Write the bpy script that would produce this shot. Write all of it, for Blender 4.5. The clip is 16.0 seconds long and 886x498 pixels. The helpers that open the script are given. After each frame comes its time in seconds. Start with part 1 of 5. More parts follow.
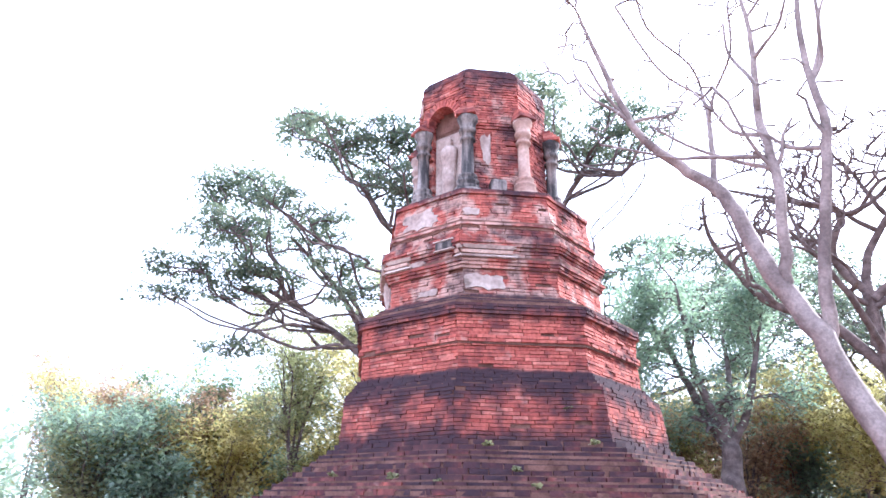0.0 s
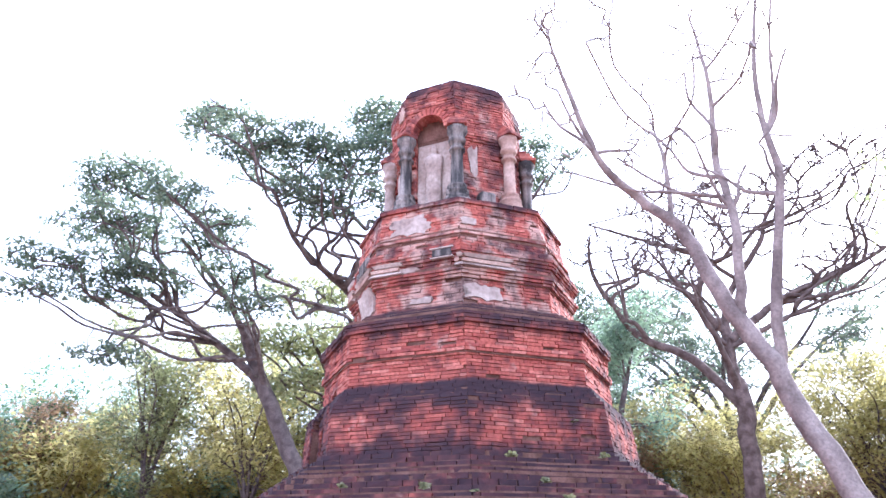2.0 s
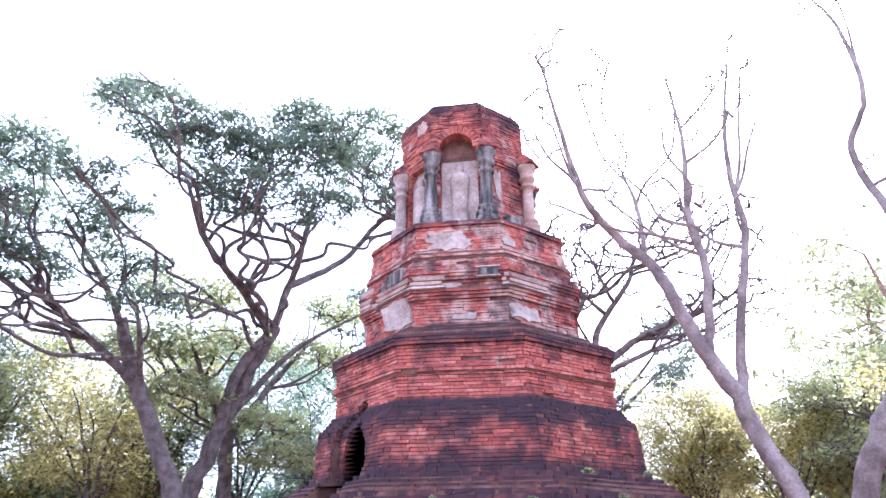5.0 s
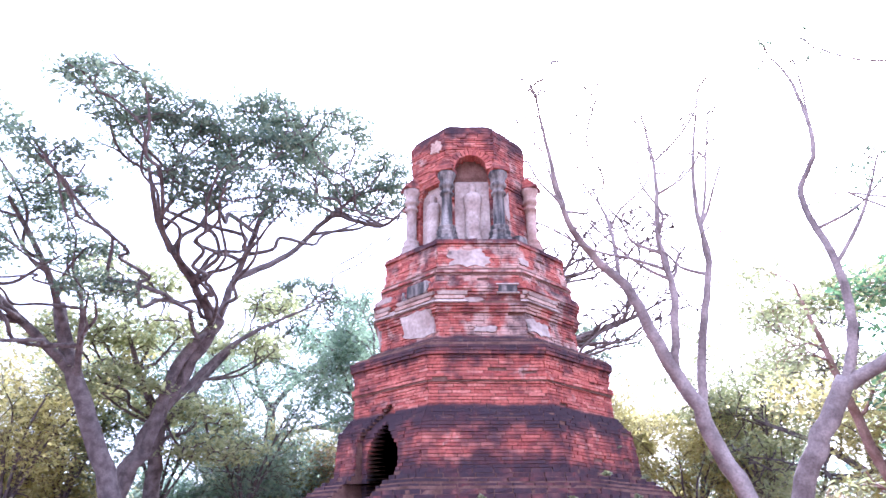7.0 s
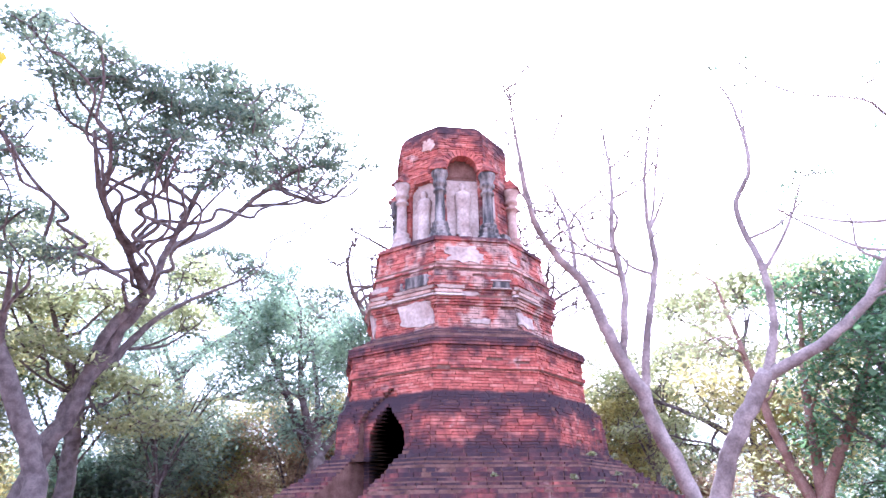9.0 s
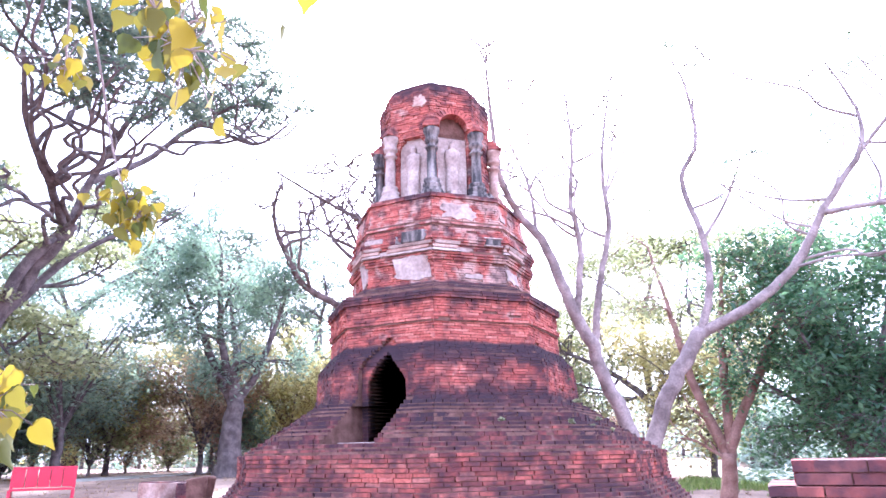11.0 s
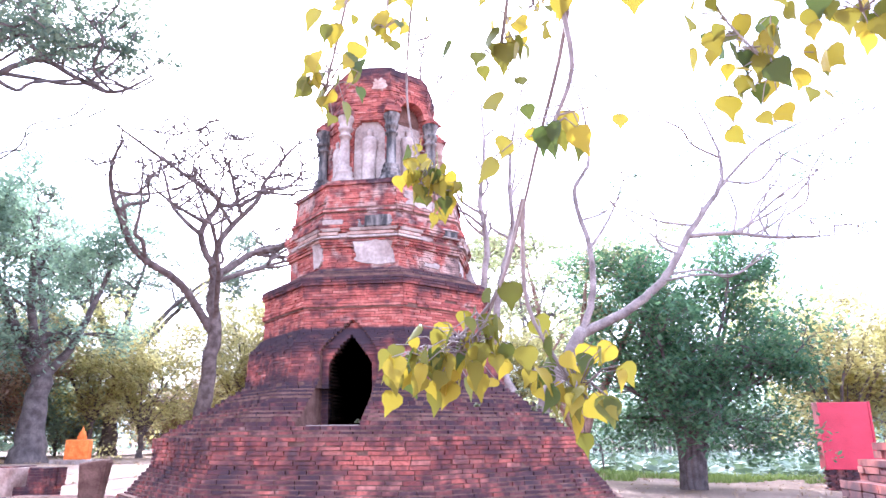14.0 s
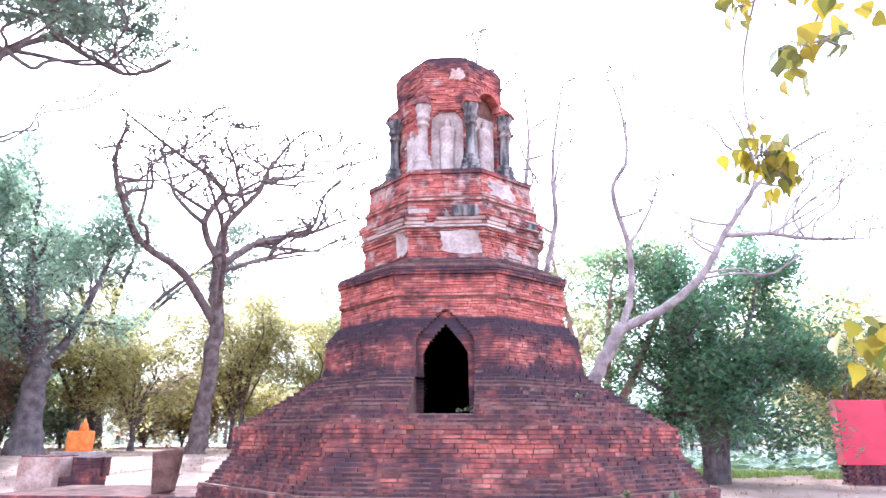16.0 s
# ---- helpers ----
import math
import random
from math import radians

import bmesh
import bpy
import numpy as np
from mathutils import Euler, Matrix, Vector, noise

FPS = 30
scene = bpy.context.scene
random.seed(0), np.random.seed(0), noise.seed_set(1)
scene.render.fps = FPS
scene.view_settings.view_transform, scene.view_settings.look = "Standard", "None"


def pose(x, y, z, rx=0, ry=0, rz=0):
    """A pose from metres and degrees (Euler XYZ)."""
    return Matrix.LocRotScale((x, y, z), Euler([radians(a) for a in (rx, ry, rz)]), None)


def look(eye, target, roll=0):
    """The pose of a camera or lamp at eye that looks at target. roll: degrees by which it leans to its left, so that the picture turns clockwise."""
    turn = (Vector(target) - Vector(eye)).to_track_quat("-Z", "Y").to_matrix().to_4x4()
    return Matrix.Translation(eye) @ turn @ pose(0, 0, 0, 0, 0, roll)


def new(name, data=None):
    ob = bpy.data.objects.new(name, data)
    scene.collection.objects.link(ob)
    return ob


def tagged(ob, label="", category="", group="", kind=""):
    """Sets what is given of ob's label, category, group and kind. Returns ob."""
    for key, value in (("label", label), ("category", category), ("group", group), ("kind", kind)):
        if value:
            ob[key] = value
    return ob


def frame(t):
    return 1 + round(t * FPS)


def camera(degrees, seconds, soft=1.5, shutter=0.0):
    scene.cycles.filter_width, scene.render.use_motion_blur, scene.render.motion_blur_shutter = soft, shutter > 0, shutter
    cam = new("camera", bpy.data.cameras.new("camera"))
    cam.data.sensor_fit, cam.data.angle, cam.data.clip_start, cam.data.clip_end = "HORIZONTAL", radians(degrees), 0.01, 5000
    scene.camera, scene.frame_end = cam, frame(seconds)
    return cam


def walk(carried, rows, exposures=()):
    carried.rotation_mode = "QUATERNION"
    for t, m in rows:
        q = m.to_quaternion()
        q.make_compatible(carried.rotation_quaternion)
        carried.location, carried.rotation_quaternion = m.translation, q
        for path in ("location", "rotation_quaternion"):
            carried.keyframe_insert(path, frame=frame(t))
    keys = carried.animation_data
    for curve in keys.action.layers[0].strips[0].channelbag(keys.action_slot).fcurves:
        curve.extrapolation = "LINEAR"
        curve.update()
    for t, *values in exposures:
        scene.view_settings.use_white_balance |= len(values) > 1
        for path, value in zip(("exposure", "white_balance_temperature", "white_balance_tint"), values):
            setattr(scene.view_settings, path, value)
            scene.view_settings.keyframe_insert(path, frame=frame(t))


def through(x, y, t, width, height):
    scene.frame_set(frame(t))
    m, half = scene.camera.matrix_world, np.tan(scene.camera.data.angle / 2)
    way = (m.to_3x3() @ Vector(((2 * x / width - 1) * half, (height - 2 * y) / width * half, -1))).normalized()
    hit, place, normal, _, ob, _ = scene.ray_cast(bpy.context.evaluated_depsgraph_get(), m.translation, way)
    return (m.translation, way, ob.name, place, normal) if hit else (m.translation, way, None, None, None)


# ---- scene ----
cam = camera(67.0, 16.0, soft=1.6)
PATH = [
    (0, (11.052, -2.295, 1.803), (9.195, -2.075, 2.513), 0.64),
    (0.5, (10.927, -2.882, 1.759), (9.096, -2.537, 2.485), 0.58),
    (1, (10.742, -3.409, 1.716), (8.941, -2.982, 2.473), 0.36),
    (1.5, (10.522, -3.880, 1.643), (8.755, -3.357, 2.419), 0.41),
    (2, (10.240, -4.353, 1.616), (8.515, -3.712, 2.399), 0.20),
    (2.5, (9.993, -4.846, 1.573), (8.312, -4.110, 2.369), 0.14),
    (3, (9.719, -5.341, 1.548), (8.077, -4.540, 2.361), 0.04),
    (3.5, (9.449, -5.836, 1.524), (7.850, -4.978, 2.366), -0.00),
    (4, (9.177, -6.306, 1.508), (7.622, -5.381, 2.359), 0.01),
    (6.5, (8.433, -8.809, 1.652), (7.097, -7.554, 2.451), -0.17),
    (7, (8.240, -9.298, 1.553), (6.946, -8.007, 2.365), -0.17),
    (7.5, (8.041, -9.775, 1.521), (6.788, -8.442, 2.331), -0.27),
    (8, (7.852, -10.251, 1.535), (6.660, -8.864, 2.345), -0.28),
    (8.5, (7.691, -10.717, 1.576), (6.556, -9.273, 2.368), -0.45),
    (9, (7.507, -11.158, 1.621), (6.421, -9.648, 2.355), -0.70),
    (11.5, (5.710, -12.801, 1.626), (4.943, -11.041, 2.189), -0.83),
    (12, (5.313, -13.014, 1.605), (4.631, -11.215, 2.153), -0.67),
    (12.5, (4.869, -13.175, 1.604), (4.291, -11.340, 2.148), -0.59),
    (13, (4.342, -13.321, 1.617), (3.898, -11.448, 2.160), -0.42),
    (13.5, (3.778, -13.463, 1.610), (3.459, -11.565, 2.152), -0.29),
    (14, (3.238, -13.670, 1.606), (2.966, -11.765, 2.151), -0.25),
    (14.5, (2.684, -13.799, 1.601), (2.448, -11.888, 2.141), -0.08),
    (15, (2.034, -13.864, 1.569), (1.834, -11.950, 2.115), 0.17),
    (15.5, (1.451, -13.891, 1.532), (1.279, -11.976, 2.080), 0.22),
    (16, (0.944, -13.888, 1.482), (0.780, -11.969, 2.020), 0.21),
]
walk(cam, [(t, look(eye, target, roll)) for t, eye, target, roll in PATH],
     [(0.0, 1.84, 5240, 14), (4.0, 1.60, 5110, 16), (8.5, 1.96, 5040, 25), (11.5, 2.14, 5040, 24), (16.0, 2.07, 5160, 14)])

# ---- light ----
SUN_AZ, SUN_EL = 112.0, 38.0
world = bpy.data.worlds.new("sky")
scene.world = world
world.use_nodes = True
wn, wl = world.node_tree.nodes, world.node_tree.links
sky = wn.new("ShaderNodeTexSky")
sky.sky_type, sky.sun_disc = "NISHITA", False
sky.sun_elevation, sky.sun_rotation = radians(SUN_EL), radians(90 - SUN_AZ)
sky.air_density, sky.dust_density, sky.ozone_density = 1.0, 6.0, 1.0
haze = wn.new("ShaderNodeMix")
haze.data_type = "RGBA"
haze.inputs[0].default_value = 0.6
haze.inputs[7].default_value = (9.0, 9.1, 9.6, 1)
wl.new(sky.outputs[0], haze.inputs[6])
wl.new(haze.outputs[2], wn["Background"].inputs[0])
wn["Background"].inputs[1].default_value = 0.15
sun = new("sun", bpy.data.lights.new("sun", "SUN"))
sun.data.energy, sun.data.angle, sun.data.color = 4.0, radians(1.5), (1.0, 0.93, 0.82)
sun.rotation_euler = Euler((radians(90 - SUN_EL), 0, radians(SUN_AZ + 90)))

# ---- materials ----


def material(name, rough=0.85, metal=0.0):
    m = bpy.data.materials.new(name)
    m.use_nodes = True
    n, l = m.node_tree.nodes, m.node_tree.links
    p = n["Principled BSDF"]
    p.inputs["Roughness"].default_value, p.inputs["Metallic"].default_value = rough, metal
    p.inputs["Specular IOR Level"].default_value = 0.2 if rough > 0.5 else 0.5
    return m, n, l, p


def noise_node(n, l, scale, detail=4.0, coord="Object"):
    c = n.new("ShaderNodeTexCoord")
    t = n.new("ShaderNodeTexNoise")
    t.inputs["Scale"].default_value, t.inputs["Detail"].default_value = scale, detail
    l.new(c.outputs[coord], t.inputs["Vector"])
    return t.outputs["Fac"]


def ramp(n, l, source, stops):
    r = n.new("ShaderNodeValToRGB")
    e = r.color_ramp.elements
    while len(e) < len(stops):
        e.new(0.5)
    for i, (at, col) in enumerate(stops):
        e[i].position = at
        e[i].color = (*col, 1) if isinstance(col, tuple) else (col, col, col, 1)
    l.new(source, r.inputs[0])
    return r.outputs[0]


def mixed(n, l, fac, a, b, kind="MIX"):
    m = n.new("ShaderNodeMix")
    m.data_type, m.blend_type = "RGBA", kind
    for sock, v in ((m.inputs[0], fac), (m.inputs[6], a), (m.inputs[7], b)):
        if isinstance(v, tuple):
            sock.default_value = (*v, 1)
        elif isinstance(v, (int, float)):
            sock.default_value = v
        else:
            l.new(v, sock)
    return m.outputs[2]


def calc(n, l, op, a, b=0.0):
    m = n.new("ShaderNodeMath")
    m.operation, m.use_clamp = op, op == "MULTIPLY_ADD"
    for sock, v in ((m.inputs[0], a), (m.inputs[1], b)):
        if isinstance(v, (int, float)):
            sock.default_value = v
        else:
            l.new(v, sock)
    return m.outputs[0]


def bumped(n, l, p, height, strength=0.4, distance=0.01):
    b = n.new("ShaderNodeBump")
    b.inputs["Strength"].default_value, b.inputs["Distance"].default_value = strength, distance
    l.new(height, b.inputs["Height"])
    l.new(b.outputs[0], p.inputs["Normal"])


def brick_material(name, single=False):
    """Weathered red brick: each brick its own tone, black lichen in courses and patches, traces of old plaster."""
    m, n, l, p = material(name, 0.9)
    if single:
        rnd = n.new("ShaderNodeObjectInfo").outputs["Random"]
    else:
        rnd = n.new("ShaderNodeNewGeometry").outputs["Random Per Island"]
    rnd2 = calc(n, l, "FRACT", calc(n, l, "MULTIPLY", rnd, 37.3))
    tone = ramp(n, l, rnd, [(0.0, (0.32, 0.078, 0.066)), (0.3, (0.40, 0.105, 0.083)), (0.75, (0.46, 0.135, 0.105)), (1.0, (0.53, 0.20, 0.16))])
    pos = n.new("ShaderNodeNewGeometry").outputs["Position"]
    sep = n.new("ShaderNodeSeparateXYZ")
    l.new(pos, sep.inputs[0])
    t1 = n.new("ShaderNodeTexNoise")
    t1.inputs["Scale"].default_value, t1.inputs["Detail"].default_value = 1.6, 5
    l.new(pos, t1.inputs["Vector"])
    t2 = n.new("ShaderNodeTexNoise")
    t2.inputs["Scale"].default_value, t2.inputs["Detail"].default_value = 24, 6
    l.new(pos, t2.inputs["Vector"])
    t3 = n.new("ShaderNodeTexNoise")
    t3.inputs["Scale"].default_value, t3.inputs["Detail"].default_value = 2.6, 6
    l.new(pos, t3.inputs["Vector"])
    zz = calc(n, l, "MULTIPLY", sep.outputs[2], 0.1)
    band = ramp(n, l, zz, [(0.0, 0.25), (0.11, 0.24), (0.125, 0.14), (0.162, 0.18), (0.18, 0.28), (0.225, 0.34), (0.252, 0.42), (0.272, 0.14), (0.30, 0.12), (0.318, 0.34),
                          (0.345, 0.58), (0.352, 0.03), (0.415, 0.0), (0.435, 0.30), (0.458, 0.48), (0.472, 0.0), (0.53, 0.02), (0.56, 0.12), (0.60, 0.0), (0.635, 0.10), (0.655, 0.44), (0.69, 0.04), (0.87, 0.06), (0.905, 0.26), (0.93, 0.46)])
    t4 = n.new("ShaderNodeTexNoise")
    t4.inputs["Scale"].default_value, t4.inputs["Detail"].default_value = 6.5, 5
    l.new(pos, t4.inputs["Vector"])
    s = calc(n, l, "ADD", calc(n, l, "MULTIPLY", t1.outputs["Fac"], 0.85), calc(n, l, "MULTIPLY", t2.outputs["Fac"], 0.30))
    s = calc(n, l, "ADD", s, calc(n, l, "MULTIPLY", t4.outputs["Fac"], 0.6))
    s = calc(n, l, "ADD", s, calc(n, l, "MULTIPLY", rnd2, 0.09))
    s = calc(n, l, "ADD", s, band)
    dark = ramp(n, l, calc(n, l, "MULTIPLY", s, 0.5), [(0.43, 0.0), (0.48, 0.20), (0.53, 0.58), (0.595, 0.86), (0.69, 0.96)])
    grime = ramp(n, l, t2.outputs["Fac"], [(0.35, 0.62), (0.62, 1.1)])
    col = mixed(n, l, 1.0, tone, grime, "MULTIPLY")
    pz = ramp(n, l, zz, [(0.0, 0.0), (0.44, 0.0), (0.47, 0.18), (0.55, 0.14), (0.62, 0.2), (0.66, 0.02), (0.7, 0.11), (0.84, 0.09), (0.9, 0.0)])
    pl = ramp(n, l, calc(n, l, "ADD", t3.outputs["Fac"], pz), [(0.66, 0.0), (0.76, 0.75)])
    col = mixed(n, l, pl, col, (0.52, 0.36, 0.31))
    col = mixed(n, l, dark, col, (0.030, 0.023, 0.033))
    l.new(col, p.inputs["Base Color"])
    bumped(n, l, p, t2.outputs["Fac"], 0.6, 0.012)
    return m


def plain_material(name, c1, c2, scale=6.0, rough=0.85, bump=0.3, fine=40.0, dist=0.01, lo=0.35, hi=0.65):
    m, n, l, p = material(name, rough)
    a = noise_node(n, l, scale, 5)
    b = noise_node(n, l, fine, 5)
    col = ramp(n, l, a, [(lo, c1), (hi, c2)])
    g = ramp(n, l, b, [(0.3, 0.72), (0.7, 1.12)])
    l.new(mixed(n, l, 1.0, col, g, "MULTIPLY"), p.inputs["Base Color"])
    bumped(n, l, p, b, bump, dist)
    return m


def streaked_material(name, c1, c2):
    """Old stucco with rain-washed black streaks running down it."""
    m, n, l, p = material(name, 0.9)
    c = n.new("ShaderNodeTexCoord")
    mp = n.new("ShaderNodeMapping")
    mp.inputs["Scale"].default_value = (7, 7, 1.3)
    l.new(c.outputs["Object"], mp.inputs[0])
    t = n.new("ShaderNodeTexNoise")
    t.inputs["Scale"].default_value, t.inputs["Detail"].default_value = 1.0, 6
    l.new(mp.outputs[0], t.inputs["Vector"])
    b = noise_node(n, l, 30, 5)
    col = ramp(n, l, t.outputs["Fac"], [(0.42, c1), (0.64, c2)])
    l.new(mixed(n, l, 1.0, col, ramp(n, l, b, [(0.3, 0.7), (0.7, 1.15)]), "MULTIPLY"), p.inputs["Base Color"])
    bumped(n, l, p, b, 0.5, 0.012)
    return m


def leaf_material(name, c1, c2, through=0.35):
    m, n, l, p = material(name, 0.55)
    rnd = n.new("ShaderNodeNewGeometry").outputs["Random Per Island"]
    col = ramp(n, l, rnd, [(0.0, c1), (1.0, c2)])
    l.new(col, p.inputs["Base Color"])
    t = n.new("ShaderNodeBsdfTranslucent")
    l.new(mixed(n, l, 1.0, col, (1.25, 1.3, 0.95), "MULTIPLY"), t.inputs["Color"])
    mix = n.new("ShaderNodeMixShader")
    mix.inputs[0].default_value = through
    l.new(p.outputs[0], mix.inputs[1])
    l.new(t.outputs[0], mix.inputs[2])
    l.new(mix.outputs[0], n["Material Output"].inputs["Surface"])
    return m


BRICK = brick_material("old_brick")
BRICK_ONE = brick_material("old_brick_single", True)
MORTAR = plain_material("mortar", (0.09, 0.045, 0.036), (0.20, 0.105, 0.085), 4, 0.95, 0.5, 40)
PLASTER = plain_material("old_plaster", (0.28, 0.20, 0.18), (0.52, 0.42, 0.385), 2.2, 0.9, 0.4, 18)
PINK_PLASTER = plain_material("pink_plaster", (0.34, 0.20, 0.165), (0.50, 0.35, 0.30), 3, 0.9, 0.4, 20)
DARK_PLASTER = streaked_material("blackened_plaster", (0.05, 0.045, 0.047), (0.30, 0.25, 0.235))
BARK = plain_material("bark", (0.085, 0.066, 0.068), (0.19, 0.15, 0.147), 3, 0.95, 0.7, 25, 0.03)
RED_BARK = plain_material("reddish_bark", (0.20, 0.105, 0.085), (0.36, 0.22, 0.185), 2.5, 0.9, 0.6, 22, 0.02)
BROWN_BARK = plain_material("brown_bark", (0.085, 0.058, 0.054), (0.19, 0.135, 0.125), 3, 0.95, 0.7, 25, 0.03)
PALE_BARK = plain_material("pale_bark", (0.17, 0.13, 0.125), (0.36, 0.29, 0.275), 2.5, 0.9, 0.6, 22, 0.02)
EARTH = plain_material("earth", (0.22, 0.145, 0.115), (0.40, 0.28, 0.225), 0.35, 0.95, 0.6, 9, 0.03)
RED_PAINT = plain_material("red_paint", (0.50, 0.012, 0.045), (0.58, 0.02, 0.06), 2, 0.45, 0.1, 60)
LEAF_RAIN = leaf_material("raintree_leaf", (0.085, 0.118, 0.118), (0.185, 0.205, 0.165), 0.55)
LEAF_OLIVE = leaf_material("olive_leaf", (0.32, 0.28, 0.15), (0.54, 0.46, 0.27), 0.72)
LEAF_DARK = leaf_material("ficus_leaf", (0.06, 0.12, 0.085), (0.145, 0.23, 0.14), 0.55)
LEAF_WEED = leaf_material("weed_leaf", (0.11, 0.12, 0.07), (0.24, 0.23, 0.14))
LEAF_GRASS = leaf_material("grass_blade", (0.10, 0.16, 0.04), (0.30, 0.34, 0.12))
LEAF_LOTUS = leaf_material("lotus_leaf", (0.06, 0.09, 0.06), (0.15, 0.19, 0.13), 0.2)
CONCRETE = plain_material("pale_concrete", (0.50, 0.47, 0.45), (0.66, 0.63, 0.61), 1.5, 0.9, 0.3, 20)
ORANGE = plain_material("orange_cloth", (0.75, 0.16, 0.03), (0.9, 0.26, 0.06), 5, 0.8, 0.3, 30)
WATER = plain_material("pond_water", (0.10, 0.12, 0.10), (0.16, 0.18, 0.15), 0.6, 0.12, 0.05, 3)
# Distance haze is put into this leaf colour: paler and cooler than near leaves.
LEAF_HAZED = leaf_material("hazed_leaf", (0.19, 0.26, 0.24), (0.36, 0.40, 0.34), 0.5)
LEAF_FIG = leaf_material("fig_leaf", (0.16, 0.22, 0.21), (0.30, 0.37, 0.31), 0.6)
LEAF_MID = leaf_material("greyish_leaf", (0.19, 0.20, 0.13), (0.37, 0.36, 0.235), 0.65)
LEAF_DRY = leaf_material("dry_leaf", (0.25, 0.155, 0.12), (0.42, 0.30, 0.21))
LEAF_BO = leaf_material("bo_leaf", (0.05, 0.07, 0.02), (0.31, 0.225, 0.022), 0.36)

# ---- mesh helpers ----


def mesh_of(name, verts, faces, mat, smooth=False):
    me = bpy.data.meshes.new(name)
    me.from_pydata(verts, [], faces)
    me.materials.append(mat)
    if smooth:
        me.polygons.foreach_set("use_smooth", [True] * len(me.polygons))
    me.update()
    return me


def part_mesh(name, verts, faces, mat, parent=None, label="", smooth=False, kind=""):
    ob = new(name, mesh_of(name, verts, faces, mat, smooth))
    if parent:
        ob.parent = parent
    if label or kind:
        tagged(ob, label, kind=kind)
    return ob


def part(name, bm, mat, parent=None, label="", smooth=False, kind=""):
    me = bpy.data.meshes.new(name)
    bm.to_mesh(me)
    bm.free()
    me.materials.append(mat)
    if smooth:
        me.polygons.foreach_set("use_smooth", [True] * len(me.polygons))
    ob = new(name, me)
    if parent:
        ob.parent = parent
    if label or kind:
        tagged(ob, label, kind=kind)
    return ob


def box_bm(sx, sy, sz, m=None, bevel=0.0):
    bm = bmesh.new()
    bmesh.ops.create_cube(bm, size=1.0, matrix=Matrix.Diagonal((sx, sy, sz, 1)))
    if bevel:
        bmesh.ops.bevel(bm, geom=bm.edges[:], offset=bevel, segments=2, affect="EDGES", profile=0.6)
    if m:
        bm.transform(m)
    return bm


def tube(verts, faces, path, sides=6):
    """Adds a tapered tube along path, rows of (point, radius)."""
    rings = []
    for i, (p, r) in enumerate(path):
        d = (path[min(i + 1, len(path) - 1)][0] - path[max(i - 1, 0)][0])
        d = d.normalized() if d.length > 1e-6 else Vector((0, 0, 1))
        u = d.orthogonal().normalized() if i == 0 else (u - d * u.dot(d)).normalized()
        v = d.cross(u)
        base = len(verts)
        for k in range(sides):
            a = 2 * math.pi * k / sides
            verts.append(tuple(p + (u * math.cos(a) + v * math.sin(a)) * r))
        rings.append(base)
    for a, b in zip(rings, rings[1:]):
        for k in range(sides):
            faces.append((a + k, a + (k + 1) % sides, b + (k + 1) % sides, b + k))
    verts.append(tuple(path[-1][0]))
    for k in range(sides):
        faces.append((rings[-1] + k, rings[-1] + (k + 1) % sides, len(verts) - 1))


def smooth_path(pts, n=5):
    """Catmull-Rom through rows of (x, y, z, r)."""
    p = [Vector(q) for q in pts]
    out = []
    for i in range(len(p) - 1):
        a, b, c, d = p[max(i - 1, 0)], p[i], p[i + 1], p[min(i + 2, len(p) - 1)]
        for k in range(n):
            t = k / n
            q = 0.5 * ((2 * b) + (c - a) * t + (2 * a - 5 * b + 4 * c - d) * t * t + (3 * b - a - 3 * c + d) * t ** 3)
            out.append((Vector(q[:3]), max(q[3], 0.004)))
    out.append((Vector(p[-1][:3]), p[-1][3]))
    return out


# ---- ground ----


def smoothstep(a, b, x):
    t = min(max((x - a) / (b - a), 0), 1)
    return t * t * (3 - 2 * t)


def ground_z(x, y):
    h = 0.6 * smoothstep(0, 20, -0.6 * x + 0.8 * y) * smoothstep(9, 0, x)
    pond = smoothstep(17, 21, y + 0.3 * (x - 10)) * smoothstep(-2, 4, x) * smoothstep(140, 120, y)
    return h - 1.0 * pond + 0.03 * noise.noise(Vector((x * 0.4, y * 0.4, 0)))


def build_ground():
    ax = [-1500, -500, -200, -120] + [-80 + 1.25 * i for i in range(129)] + [120, 200, 500, 1500]
    verts = [(x, y, ground_z(x, y)) for y in ax for x in ax]
    n = len(ax)
    faces = [(j * n + i, j * n + i + 1, (j + 1) * n + i + 1, (j + 1) * n + i) for j in range(n - 1) for i in range(n - 1)]
    ob = part_mesh("ground", verts, faces, EARTH, smooth=True)
    tagged(ob, "dry pinkish bare earth with scattered litter", "ground", kind="structure")


build_ground()

# ---- brick chedi ----
OCT = math.cos(math.pi / 8)
PROFILE = [(0.0, 4.83), (0.66, 4.83), (0.661, 4.70), (0.74, 4.64), (1.16, 4.30), (1.18, 4.27), (1.64, 4.27), (1.641, 4.18), (2.15, 3.31), (2.50, 2.78), (2.56, 2.68),
           (3.24, 2.62), (3.25, 2.58), (3.46, 2.42), (3.47, 2.37), (3.84, 2.35), (3.85, 2.41), (3.97, 2.41), (3.98, 2.36), (4.28, 2.37), (4.29, 2.44), (4.43, 2.44), (4.44, 2.30), (4.65, 1.98), (4.66, 1.90),
           (5.10, 1.88), (5.11, 1.93), (5.24, 2.0), (5.25, 1.93), (5.36, 1.95), (5.48, 2.03), (5.60, 1.99), (5.61, 1.90), (5.78, 1.87), (5.79, 1.91), (5.86, 1.91), (5.87, 1.84), (6.36, 1.78), (6.37, 1.83), (6.46, 1.80), (6.47, 1.66), (6.56, 1.50)]
